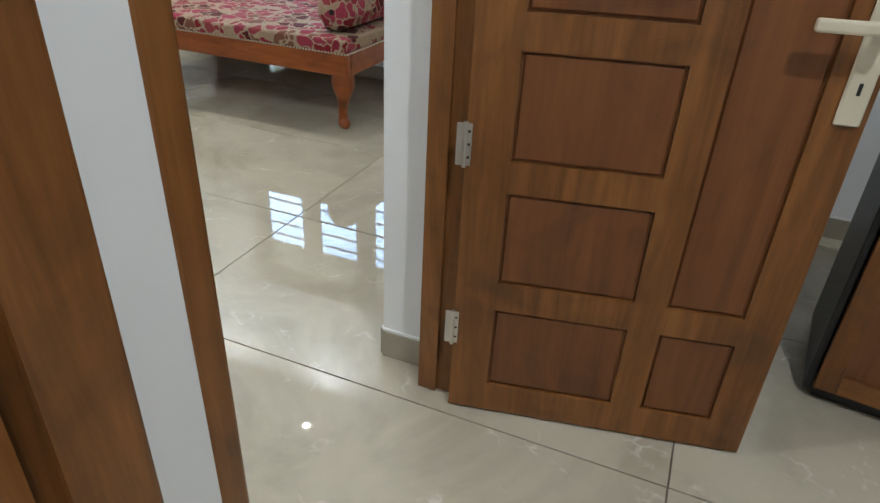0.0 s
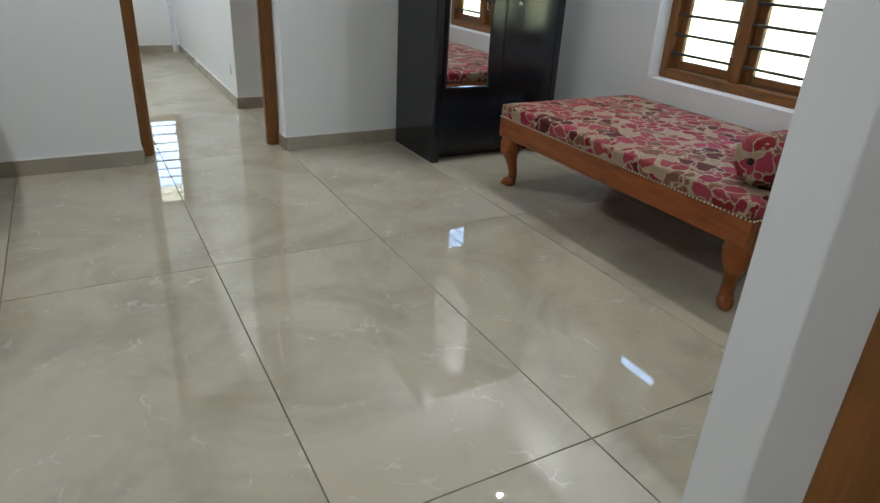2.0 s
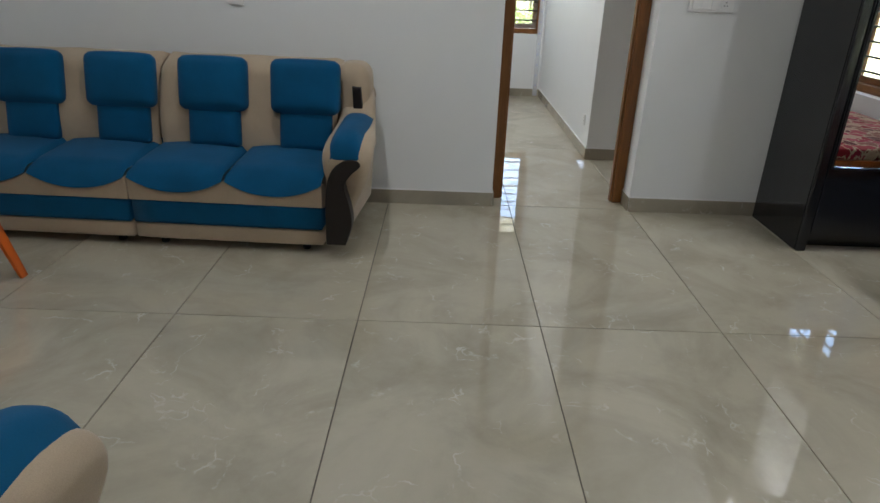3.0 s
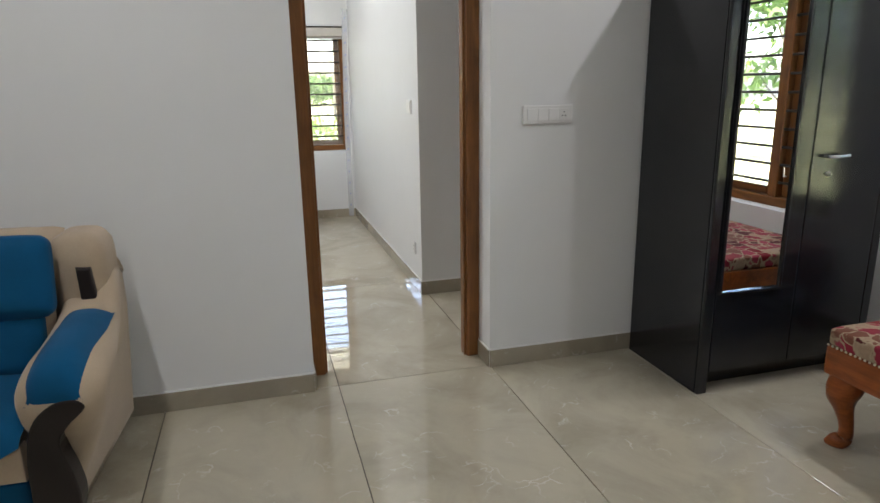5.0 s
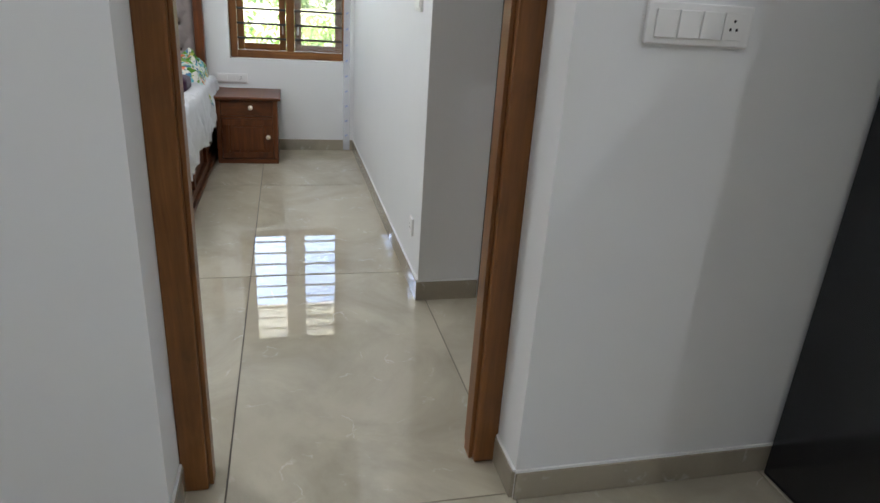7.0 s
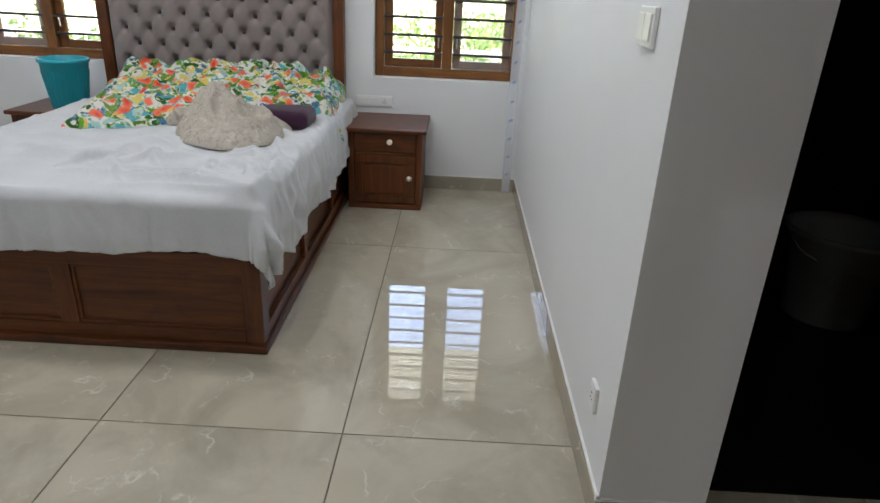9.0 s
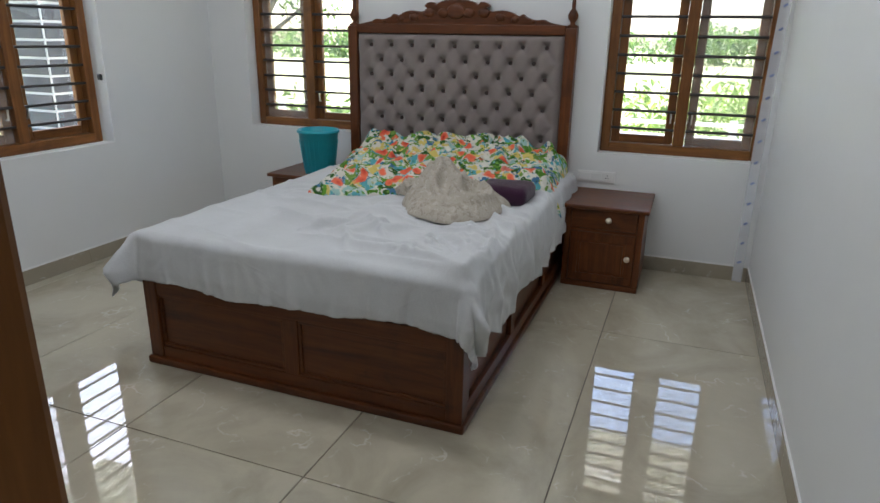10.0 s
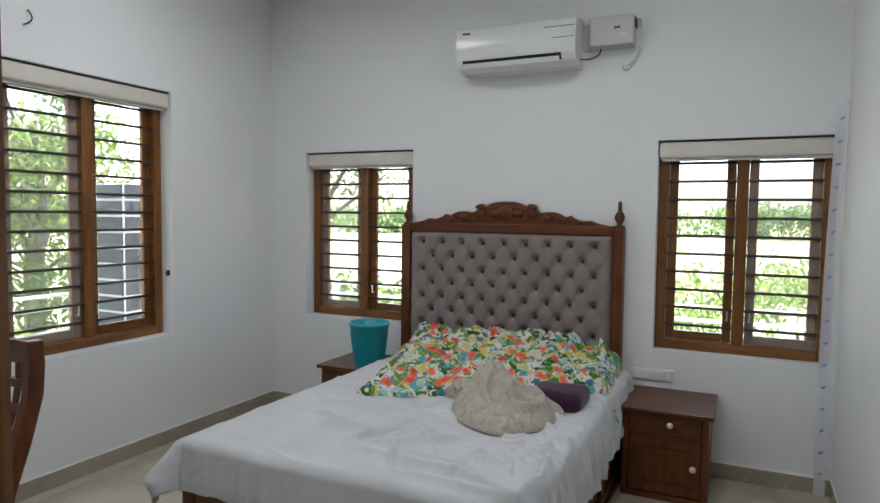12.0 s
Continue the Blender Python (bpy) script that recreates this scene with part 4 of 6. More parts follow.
# ---------------------------------------------------------------- living room: wardrobe
def wardrobe():
    w = thing("wardrobe", (-5.44, 3.12, 0), "glossy black two-door wardrobe with a narrow mirror", "wardrobe")
    D, W, Ht = 0.58, 0.98, 2.0
    part("side_panel", box((0, 0, 0), (D - 0.022, 0.025, Ht), 0.003), M_WARD, w)
    part("side_panel", box((0, W - 0.025, 0), (D - 0.022, W, Ht), 0.003), M_WARD, w)
    part("front_stile", box((D - 0.021, 0.0, 0.0), (D, 0.055, Ht), 0.008), M_WARD, w)
    part("front_stile", box((D - 0.021, W - 0.055, 0.0), (D, W, Ht), 0.008), M_WARD, w)
    part("back_panel", box((0, 0.025, 0.1), (0.015, W - 0.025, Ht)), M_WARD, w)
    part("bottom_panel", box((0.015, 0.025, 0.10), (D - 0.03, W - 0.025, 0.125)), M_WARD, w)
    part("plinth", box((D - 0.12, 0.026, 0.0), (D - 0.10, W - 0.026, 0.10)), M_WARD, w)
    part("top_panel", box((-0.002, -0.012, Ht), (D + 0.015, W + 0.012, Ht + 0.03), 0.006), M_WARD, w)
    dl = part("door", box((D - 0.018, 0.057, 0.11), (D + 0.002, 0.498, Ht - 0.012), 0.004), M_WARD, w)
    dr = part("door", box((D - 0.018, 0.502, 0.11), (D + 0.002, W - 0.057, Ht - 0.012), 0.004), M_WARD, w)
    y0, y1, z0, z1 = 0.075, 0.39, 0.506, 1.84
    part("mirror", box((D + 0.002, y0, z0), (D + 0.006, y1, z1)), M_MIRROR, dl, "narrow plain mirror")
    for b in (box((D + 0.002, y0 - 0.014, z0 - 0.014), (D + 0.016, y0, z1 + 0.014), 0.003), box((D + 0.002, y1, z0 - 0.014), (D + 0.016, y1 + 0.014, z1 + 0.014), 0.003),
              box((D + 0.002, y0, z0 - 0.014), (D + 0.022, y1, z0), 0.003), box((D + 0.002, y0, z1), (D + 0.016, y1, z1 + 0.014), 0.003)):
        part("mirror_trim", b, M_WARD, dl)
    bm = bmesh.new()
    add_tube(bm, [(D, 0.57, 1.10), (D + 0.03, 0.57, 1.10), (D + 0.035, 0.60, 1.10), (D + 0.035, 0.68, 1.102)], 0.007, 8)
    part("handle", bm, M_STEEL, dr, "steel lever handle")
    part("key", lathe([(0.012, 0), (0.012, 0.004), (0.006, 0.012), (0.006, 0.02)], n=12, m=Matrix.Translation((D + 0.002, 0.60, 1.02)) @ Matrix.Rotation(math.pi / 2, 4, 'Y')), M_STEEL, dr)


wardrobe()


# ---------------------------------------------------------------- living room: orange stool
def stool():
    s = thing("stool", (-4.02, -1.12, 0), "orange moulded plastic stool on the tile floor", "stool")
    bm = cushion((-0.15, -0.15, 0.425), (0.15, 0.15, 0.455), 0.014, (0, 0, 0.004), 6)
    part("seat", bm, M_ORANGE, s, smooth=True)
    part("apron", cushion((-0.155, -0.155, 0.36), (0.155, 0.155, 0.43), 0.03, cuts=5), M_ORANGE, s, smooth=True)
    for sx in (-1, 1):
        for sy in (-1, 1):
            bm = bmesh.new()
            a, b = Vector((sx * 0.13, sy * 0.13, 0.40)), Vector((sx * 0.19, sy * 0.19, 0.0))
            w = 0.035
            for px, py, qx, qy in (((0.0), 0.0, -sx * w * 2, 0.0), ((0.0), 0.0, 0.0, -sy * w * 2)):
                vs = []
                for c in (a, b):
                    k = 1.0 if c is a else 0.62
                    for t in (0.0, 0.012):
                        n = Vector((0, -sy * t, 0)) if qx else Vector((-sx * t, 0, 0))
                        vs += [bm.verts.new(c + n), bm.verts.new(c + Vector((qx, qy, 0)) * k + n)]
                for f in ((0, 1, 5, 4), (2, 6, 7, 3), (0, 4, 6, 2), (1, 3, 7, 5), (0, 2, 3, 1), (4, 5, 7, 6)):
                    bm.faces.new([vs[i] for i in f])
            bmesh.ops.recalc_face_normals(bm, faces=bm.faces[:])
            part("leg", bm, M_ORANGE, s)


stool()


# ---------------------------------------------------------------- switches and sockets
def plate(name, at, axis, out, w, h, modules, label, category="switch"):
    """A wall plate centred at a point on a wall face; modules: 's' switch, 'p' socket, 'b' blank."""
    t = thing(name, at, label, category)

    def B(u0, u1, d0, d1, z0, z1, bev=0.002):
        lo, hi = sorted((out * d0, out * d1))
        return box((lo, u0, z0), (hi, u1, z1), bev, 2) if axis == 0 else box((u0, lo, z0), (u1, hi, z1), bev, 2)
    part("plate", B(-w / 2, w / 2, 0.0, 0.012, -h / 2, h / 2, 0.004), M_WHITE, t)
    n = len(modules)
    iw, ih = w * 0.86, h * 0.66
    for k, c in enumerate(modules):
        u0 = -iw / 2 + k * iw / n + 0.002
        u1 = -iw / 2 + (k + 1) * iw / n - 0.002
        m = part("switch_rocker" if c == "s" else "socket_face" if c == "p" else "blank", B(u0, u1, 0.010, 0.0165 if c == "s" else 0.0135, -ih / 2, ih / 2, 0.0015), M_WHITE, t)
        if c == "p":
            mu = (u0 + u1) / 2
            for du, dz in ((0, 0.012), (-0.008, -0.006), (0.008, -0.006)):
                part("pin_hole", B(mu + du - 0.0028, mu + du + 0.0028, 0.0130, 0.0142, dz - 0.0032, dz + 0.0032, 0.0008), M_BLACK, m)
    return t


plate("switch_board", (-5.46, 2.594, 1.293), 0, 1, 0.262, 0.088, "sssp", "white wall switch board with three rockers and a socket")
plate("wall_socket", (-5.46, -0.19, 1.243), 0, 1, 0.094, 0.092, "p", "small square white wall socket", "socket")
plate("wall_socket", (-9.80, 1.27, 0.595), 0, 1, 0.245, 0.072, "ssp", "white wall socket plate above the nightstand", "socket")
sb = plate("switch_board", (-7.0, 2.27, 1.30), 1, -1, 0.13, 0.092, "ss", "glossy white switch plate on the bedroom wall")
plate("wall_socket", (-6.94, 2.27, 0.30), 1, -1, 0.06, 0.085, "p", "small white wall socket near the skirting", "socket")
hole = thing("conduit_hole", (-5.46, 0.033, 1.252), "open black conduit hole with a white rim", "wall fitting")
part("rim", lathe([(0.028, 0), (0.028, 0.004), (0.020, 0.005), (0.020, 0.001)], n=20, m=Matrix.Rotation(math.pi / 2, 4, 'Y')), M_WHITE, hole)
part("opening", lathe([(0.0195, 0), (0.0195, 0.003)], n=20, m=Matrix.Rotation(math.pi / 2, 4, 'Y')), M_BLACK, hole)

# ---------------------------------------------------------------- bedroom: bed
BX0, BX1, BY0, BY1 = -9.70, -7.53, -0.385, 1.130      # head, foot, sides


def bed():
    b = thing("bed", (0, 0, 0), "dark wooden box bed with a tufted taupe headboard", "bed")
    base = part("base", box((BX0, BY0 + 0.03, 0.03), (BX1 - 0.03, BY1 - 0.03, 0.40), 0.003), M_ROSE_X, b)
    part("plinth", box((BX0, BY0 - 0.012, 0.0), (BX1 + 0.014, BY1 + 0.012, 0.035), 0.01), M_ROSE, b)
    for y in (BY0, BY1 - 0.07):
        part("corner_post", box((BX1 - 0.07, y, 0.035), (BX1, y + 0.07, 0.41), 0.006), M_ROSE_Z, b)
    # foot board: frame and two sunk panels
    mid = (BY0 + BY1) / 2
    f = part("foot_rail", box((BX1 - 0.03, BY0 + 0.07, 0.34), (BX1 - 0.006, BY1 - 0.07, 0.41), 0.004), M_ROSE, b)
    part("foot_rail", box((BX1 - 0.03, BY0 + 0.07, 0.035), (BX1 - 0.006, BY1 - 0.07, 0.09), 0.004), M_ROSE, b)
    part("foot_stile", box((BX1 - 0.03, mid - 0.035, 0.09), (BX1 - 0.007, mid + 0.035, 0.34), 0.003), M_ROSE_Z, b)
    for y0, y1 in ((BY0 + 0.07, mid - 0.035), (mid + 0.035, BY1 - 0.07)):
        p = part("foot_panel", box((BX1 - 0.034, y0, 0.09), (BX1 - 0.022, y1, 0.34)), M_ROSE, b)
        for lo, hi in (((y0, 0.09), (y1, 0.104)), ((y0, 0.326), (y1, 0.34)), ((y0, 0.104), (y0 + 0.014, 0.326)), ((y1 - 0.014, 0.104), (y1, 0.326))):
            part("bead", box((BX1 - 0.024, lo[0], lo[1]), (BX1 - 0.013, hi[0], hi[1]), 0.004), M_ROSE, p)
    # side boards with three panels
    for ys, sg in ((BY1, 1), (BY0, -1)):
        n = 3
        L = BX1 - 0.07 - BX0
        for lo, hi in ((0.34, 0.41), (0.035, 0.09)):
            y0, y1 = sorted((ys - sg * 0.03, ys - sg * 0.006))
            part("side_rail", box((BX0, y0, lo), (BX1 - 0.07, y1, hi), 0.004), M_ROSE_X, b)
        for k in range(n + 1):
            x = BX0 + L * k / n
            y0, y1 = sorted((ys - sg * 0.03, ys - sg * 0.007))
            part("side_stile", box((max(BX0, x - 0.035), y0, 0.09), (min(BX1 - 0.07, x + 0.035), y1, 0.34), 0.003), M_ROSE_Z, b)
    # headboard
    hx0, hx1, hy0, hy1 = -9.79, -9.725, -0.515, 1.08
    for y in (hy0, hy1 - 0.07):
        part("head_post", box((hx0, y, 0.0), (hx1 + 0.012, y + 0.07, 1.52), 0.006), M_ROSE_Z, b)
        part("finial", lathe([(0.038, 0), (0.038, 0.012), (0.018, 0.02), (0.014, 0.03), (0.030, 0.055), (0.033, 0.075), (0.022, 0.10), (0.011, 0.112), (0.013, 0.12), (0.012, 0.165), (0.004, 0.175)], ((hx0 + hx1) / 2 + 0.005, y + 0.035, 1.52), 16), M_ROSE_Z, b, smooth=True)
    part("head_rail", box((hx0, hy0 + 0.07, 1.475), (hx1 + 0.006, hy1 - 0.07, 1.535), 0.006), M_ROSE, b)
    part("head_panel", box((hx0, hy0 + 0.07, 0.25), (hx1 - 0.02, hy1 - 0.07, 1.475)), M_ROSE, b)
    c = (hy0 + hy1) / 2
    half = [(0.0, 1.690), (0.06, 1.688), (0.12, 1.672), (0.145, 1.655), (0.165, 1.672), (0.20, 1.670), (0.225, 1.650), (0.205, 1.632), (0.24, 1.615), (0.31, 1.622), (0.37, 1.612), (0.42, 1.588), (0.45, 1.600), (0.475, 1.582), (0.53, 1.565), (0.585, 1.568), (0.62, 1.552), (0.70, 1.536)]
    hp = [Vector((u, z, 0)) for u, z in half]
    cur = smooth_curve(hp, 3)
    out = [(c + p.x, p.y) for p in cur] + [(c + 0.70, 1.53), (c - 0.70, 1.53)] + [(c - p.x, p.y) for p in reversed(cur[1:])]
    crest = part("crest", extrude_outline(out, hx0 + 0.01, hx1, 0, 0.006), M_ROSE, b, "carved scrolling crest")
    for u, z, r in ((0, 1.615, 0.05), (0.09, 1.605, 0.03), (-0.09, 1.605, 0.03), (0.19, 1.605, 0.03), (-0.19, 1.605, 0.03), (0.30, 1.578, 0.026), (-0.30, 1.578, 0.026), (0.40, 1.565, 0.02), (-0.40, 1.565, 0.02), (0.52, 1.553, 0.012), (-0.52, 1.553, 0.012)):
        bm = bmesh.new()
        bmesh.ops.create_uvsphere(bm, u_segments=12, v_segments=8, radius=1.0)
        bmesh.ops.transform(bm, matrix=Matrix.Translation((hx1, c + u, z)) @ Matrix.Diagonal((0.012, r * 1.3, r, 1)), verts=bm.verts[:])
        part("carving", bm, M_ROSE, crest, smooth=True)
    # tufted upholstery
    uy0, uy1, uz0, uz1 = hy0 + 0.072, hy1 - 0.072, 0.50, 1.473
    cols, rows = 9, 9
    sy, sz = (uy1 - uy0) / (cols + 0.35), 0.098
    but = []
    for r in range(rows):
        off = 0.0 if r % 2 == 0 else 0.5
        for k in range(cols - (r % 2)):
            but.append((uy0 + sy * (k + 0.62 + off), uz1 - 0.075 - r * sz))

    def tuft(i, j):
        y, z = uy0 + (uy1 - uy0) * j, uz0 + (uz1 - uz0) * i
        d = 0.034
        edge = min(j, 1 - j) * (uy1 - uy0)
        edge = min(edge, (1 - i) * (uz1 - uz0))
        # valleys along the two diagonals of the button grid
        gy, gz = (y - (uy0 + sy * 0.62)) / sy, (uz1 - 0.075 - z) / (2 * sz)
        a, e = (gy + gz), (gy - gz)
        va = abs(a - round(a))
        ve = abs(e - round(e))
        v = min(va, ve)
        d += 0.013 * min(1.0, v / 0.32) ** 0.7 - 0.004
        near = min(((y - p) ** 2 + (z - q) ** 2) for p, q in but)
        d -= 0.042 * math.exp(-near / (2 * 0.019 ** 2))
        d *= min(1.0, edge / 0.03) ** 0.5 if edge > 0 else 0.0
        return (hx1 - 0.02 + d, y, z)
    up = part("upholstery", grid_mesh(110, 150, tuft), M_TAUPE, b, "taupe button-tufted velvet upholstery", True)
    bmb = bmesh.new()
    add_lathe(bmb, [(0.0125, 0), (0.011, 0.004), (0.004, 0.007)], n=10, m=Matrix.Rotation(math.pi / 2, 4, 'Y'))
    first = None
    for y, z in but:
        if z < 0.7:
            continue
        if first is None:
            first = part("button", bmb, M_BUTTON_SHADE, up)
            first.location = (hx1 - 0.012, y, z)
        else:
            o = new("button", first.data)
            o.parent = up
            o.location = (hx1 - 0.012, y, z)
    return b


bed()
tagged(link("mattress", cushion((BX0 + 0.04, BY0 + 0.03, 0.402), (BX1 - 0.05, BY1 - 0.035, 0.622), 0.05, cuts=6), M_MATTRESS, smooth=True), "pale mattress on the bed under the sheet", "mattress")


def bed_sheet():
    x0, x1, y0, y1, top = BX0 + 0.03, BX1 + 0.012, BY0 - 0.015, BY1 + 0.020, 0.628
    hang_l, hang_r, hang_f = 0.25, 0.30, 0.195
    R = 0.035

    def drape(o):
        if o < R * math.pi / 2:
            a = o / R
            return R * math.sin(a), R * (1 - math.cos(a))
        return R, R + (o - R * math.pi / 2)

    def crease(u, v, seed, k):
        return max(0.0, 1 - abs(noise.noise(Vector((u, v, seed)))) * k) ** 1.4

    # long creases: a fan from the foot corner, then across from the open side, the middle and the far side
    rs = random.Random(5)
    lines = []

    def add_line(ax, ay, deg, ln, wd, am):
        lines.append((ax, ay, math.cos(radians(deg)), math.sin(radians(deg)), ln, wd * 1.9, am * 1.9))
    for k in range(11):
        add_line(x1 - 0.04, y1 - 0.02, 178 + k * 8.5 + rs.uniform(-2, 2), rs.uniform(0.45, 0.95), rs.uniform(0.008, 0.014), rs.uniform(0.012, 0.022))
    for k in range(16):
        add_line(-7.75 - 0.10 * k + rs.uniform(-0.03, 0.03), y1 + 0.02, rs.uniform(222, 262), rs.uniform(0.22, 0.5), rs.uniform(0.007, 0.013), rs.uniform(0.009, 0.018))
    for k in range(14):
        add_line(rs.uniform(-8.1, -7.65), rs.uniform(0.2, 0.85), rs.choice((rs.uniform(20, 70), rs.uniform(110, 165))), rs.uniform(0.15, 0.4), rs.uniform(0.006, 0.011), rs.uniform(0.009, 0.018))
    for k in range(9):
        add_line(rs.uniform(-8.7, -7.9), rs.uniform(-0.35, 0.05), rs.uniform(60, 120), rs.uniform(0.2, 0.5), rs.uniform(0.008, 0.014), rs.uniform(0.008, 0.016))
    for k in range(9):
        add_line(rs.uniform(-8.55, -8.2), rs.uniform(-0.3, 0.9), rs.uniform(70, 110), rs.uniform(0.2, 0.45), rs.uniform(0.007, 0.012), rs.uniform(0.007, 0.014))

    def fn(i, j):
        s = x0 + (x1 + hang_f + 0.02 - x0) * i
        # the hem runs unevenly, shorter beside the corner and drawn up near the head
        hr = hang_r + 0.02 * math.sin(s * 7.0) + 0.012 * math.sin(s * 19) - 0.05 * min(1.0, max(0.0, (s + 7.95) / 0.25)) - 0.16 * max(0.0, (-9.3 - s) / 0.4)
        hl = (hang_l + 0.03 * math.sin(s * 5 + 1)) * (1 - 0.35 * min(1.0, max(0.0, (s - x1 + 0.15) / 0.25)))
        t = (y0 - hl) + (y1 + hr - y0 + hl) * j
        s = min(s, x1 + hang_f + 0.012 * math.sin(t * 5.0 + 0.6) + 0.006 * math.sin(t * 13))
        ox, oy = max(0.0, s - (x1 - R)), max(0.0, t - (y1 - R), (y0 + R) - t)
        sg = 1 if t > (y0 + y1) / 2 else -1
        o = min(math.hypot(ox, oy), 0.42)
        p = Vector((min(s, x1 - R), min(max(t, y0 + R), y1 - R), top))
        n3 = noise.noise(Vector((s * 3.1, t * 3.1, 0.3)))
        n4 = noise.noise(Vector((s * 9 + 3, t * 9, 1.3)))
        soft = crease(s * 2.4 + 0.4 * t, t * 2.0 - s, 17.0, 7.0)
        ridge = 0.0
        su, tu = s + 0.02 * n3, t + 0.02 * n4
        for ax, ay, ca, sa, ln, wd, am in lines:
            dx, dy = su - ax, tu - ay
            u = dx * ca + dy * sa
            if 0 < u < ln:
                w = abs(dy * ca - dx * sa + 0.03 * math.sin(u * 7 + ax * 40))
                if w < 4 * wd:
                    ridge += am * math.exp(-(w / wd) ** 1.3) * math.sin(math.pi * (u / ln) ** 0.7)
        p.z += 0.006 * n3 + 0.001 * n4 + (min(ridge, 0.055) + 0.008 * soft) * max(0.0, 1 - o / 0.10)
        if o > 0:
            h, dz = drape(o)
            d = Vector((ox, sg * oy, 0)).normalized()
            along = t if ox > oy else s
            deep = 0.4 if ox > oy else 1.0
            fold = 0.014 + deep * (0.013 * math.sin(along * 24 + 3 * n3) + 0.007 * math.sin(along * 53 + 5 * n4)) + 0.006 * crease(along * 9, dz * 2.5, 21.0, 4.0)
            k = min(1.0, dz / 0.16)
            corner = 2 * ox * oy / (o * o)
            p += d * (h + (0.008 + fold * (1 + 1.2 * corner) + (0.035 if sg > 0 else 0.085) * corner) * k)
            p.z -= dz
        return p
    bm = grid_mesh(330, 280, fn)
    ob = link("bed_sheet", bm, M_SHEET, smooth=True)
    sol = ob.modifiers.new("thickness", 'SOLIDIFY')
    sol.thickness = 0.003
    sol.offset = 1
    tagged(ob, "rumpled pale grey sheet draped over the bed", "bed sheet")


bed_sheet()


def crumpled(name, corners, z0, height, nu, nv, material, label, category, seed, edge=0.12, scale=5.0, over=None):
    """A loose cloth heaped over a four-sided area: rounded edges, folds and lumps."""
    A, B, C, D = [Vector((*c, 0)) for c in corners]

    def fn(i, j):
        wob = 0.035 * noise.noise(Vector((i * 5, j * 5, seed)))
        p = (A * (1 - i) + B * i) * (1 - j) + (D * (1 - i) + C * i) * j
        p += Vector((wob, 0.03 * noise.noise(Vector((i * 6, j * 6, seed + 7))), 0))
        e = min(i, 1 - i, j, 1 - j)
        rim = min(1.0, e / edge) ** 0.5
        q = Vector((p.x * scale, p.y * scale, seed))
        f = 1 - abs(noise.noise(q)) * 2.2
        g = 1 - abs(noise.noise(q * 2.3 + Vector((4, 1, 0)))) * 2.2
        l = 0.5 + 0.5 * noise.noise(q * 0.45)
        h = height * (0.40 + 0.35 * l + 0.26 * max(-0.7, f) + 0.18 * max(-0.7, g))
        z = z0 + (h if over is None else h * over(i, j)) * rim
        if p.y > 1.09:
            z -= (p.y - 1.09) * 1.5
        p.z = z
        return p
    ob = link(name, grid_mesh(nu, nv, fn), material, smooth=True)
    return tagged(ob, label, category)


crumpled("floral_blanket", ((-9.69, -0.40), (-9.69, 1.10), (-9.05, 1.19), (-8.38, -0.06)), 0.632, 0.215, 140, 140, M_FLORAL, "crumpled floral print blanket heaped at the headboard", "blanket", 2.0, 0.10, 5.0,
         lambda i, j: 1.12 - 0.62 * j)


def bundle():
    """A cloth bag lying slumped: a peak at the back, folds running down from it, a rounded rim."""
    bm = bmesh.new()
    bmesh.ops.create_icosphere(bm, subdivisions=6, radius=1.0)
    cx, cy, px, py = -8.46, 0.755, -8.60, 0.60
    for v in bm.verts:
        n = v.co.normalized()
        rho = math.hypot(n.x, n.y)
        a = math.atan2(n.y, n.x)
        f = (rho ** 0.8) / max(rho, 1e-6)
        wob = 1 + 0.06 * math.sin(3 * a + 0.7) + 0.03 * math.sin(7 * a)
        x, y = cx + n.x * f * 0.285 * wob, cy + n.y * f * 0.265 * wob
        dx, dy = x - px, y - py
        peak = math.exp(-((dx / 0.16) ** 2 + (dy / 0.13) ** 2))
        lobe = math.exp(-(((x + 8.40) / 0.16) ** 2 + ((y - 0.88) / 0.12) ** 2))
        h = 0.070 + 0.15 * peak + 0.030 * lobe
        fold = 0.0
        for ang, w, am in ((-0.35, 0.020, 0.030), (0.10, 0.014, 0.026), (0.42, 0.016, 0.034), (0.78, 0.013, 0.024), (1.12, 0.018, 0.036), (1.55, 0.014, 0.026), (2.3, 0.02, 0.03), (-1.2, 0.02, 0.03)):
            u, q = dx * math.cos(ang) + dy * math.sin(ang), dy * math.cos(ang) - dx * math.sin(ang)
            if u > 0:
                fold += 1.5 * am * math.exp(-(abs(q + 0.02 * math.sin(u * 18 + ang * 9)) / (1.5 * w)) ** 1.4) * math.sin(math.pi * min(1.0, u / 0.36))
        ring = math.hypot(x + 8.42, (y - 0.86) * 1.1)
        fold += 0.050 * math.exp(-((ring - 0.100 - 0.012 * math.sin(4 * a)) / 0.022) ** 2) - 0.06 * math.exp(-(ring / 0.06) ** 2)
        g2 = max(0.0, 1 - abs(noise.noise(Vector((x * 8, y * 8, 3.0)))) * 6.0)
        h += (fold + 0.014 * g2) * (1 - rho ** 4)
        up = max(0.0, 1 - rho ** 3.2) ** 0.62
        z = h * up if n.z >= 0 else 0.012 * n.z
        v.co = (x, y, 0.640 + z)
    ob = link("bundled_cloth", bm, M_SACK, smooth=True)
    tagged(ob, "bundled beige speckled cloth lying on the bed", "cloth bundle")


bundle()
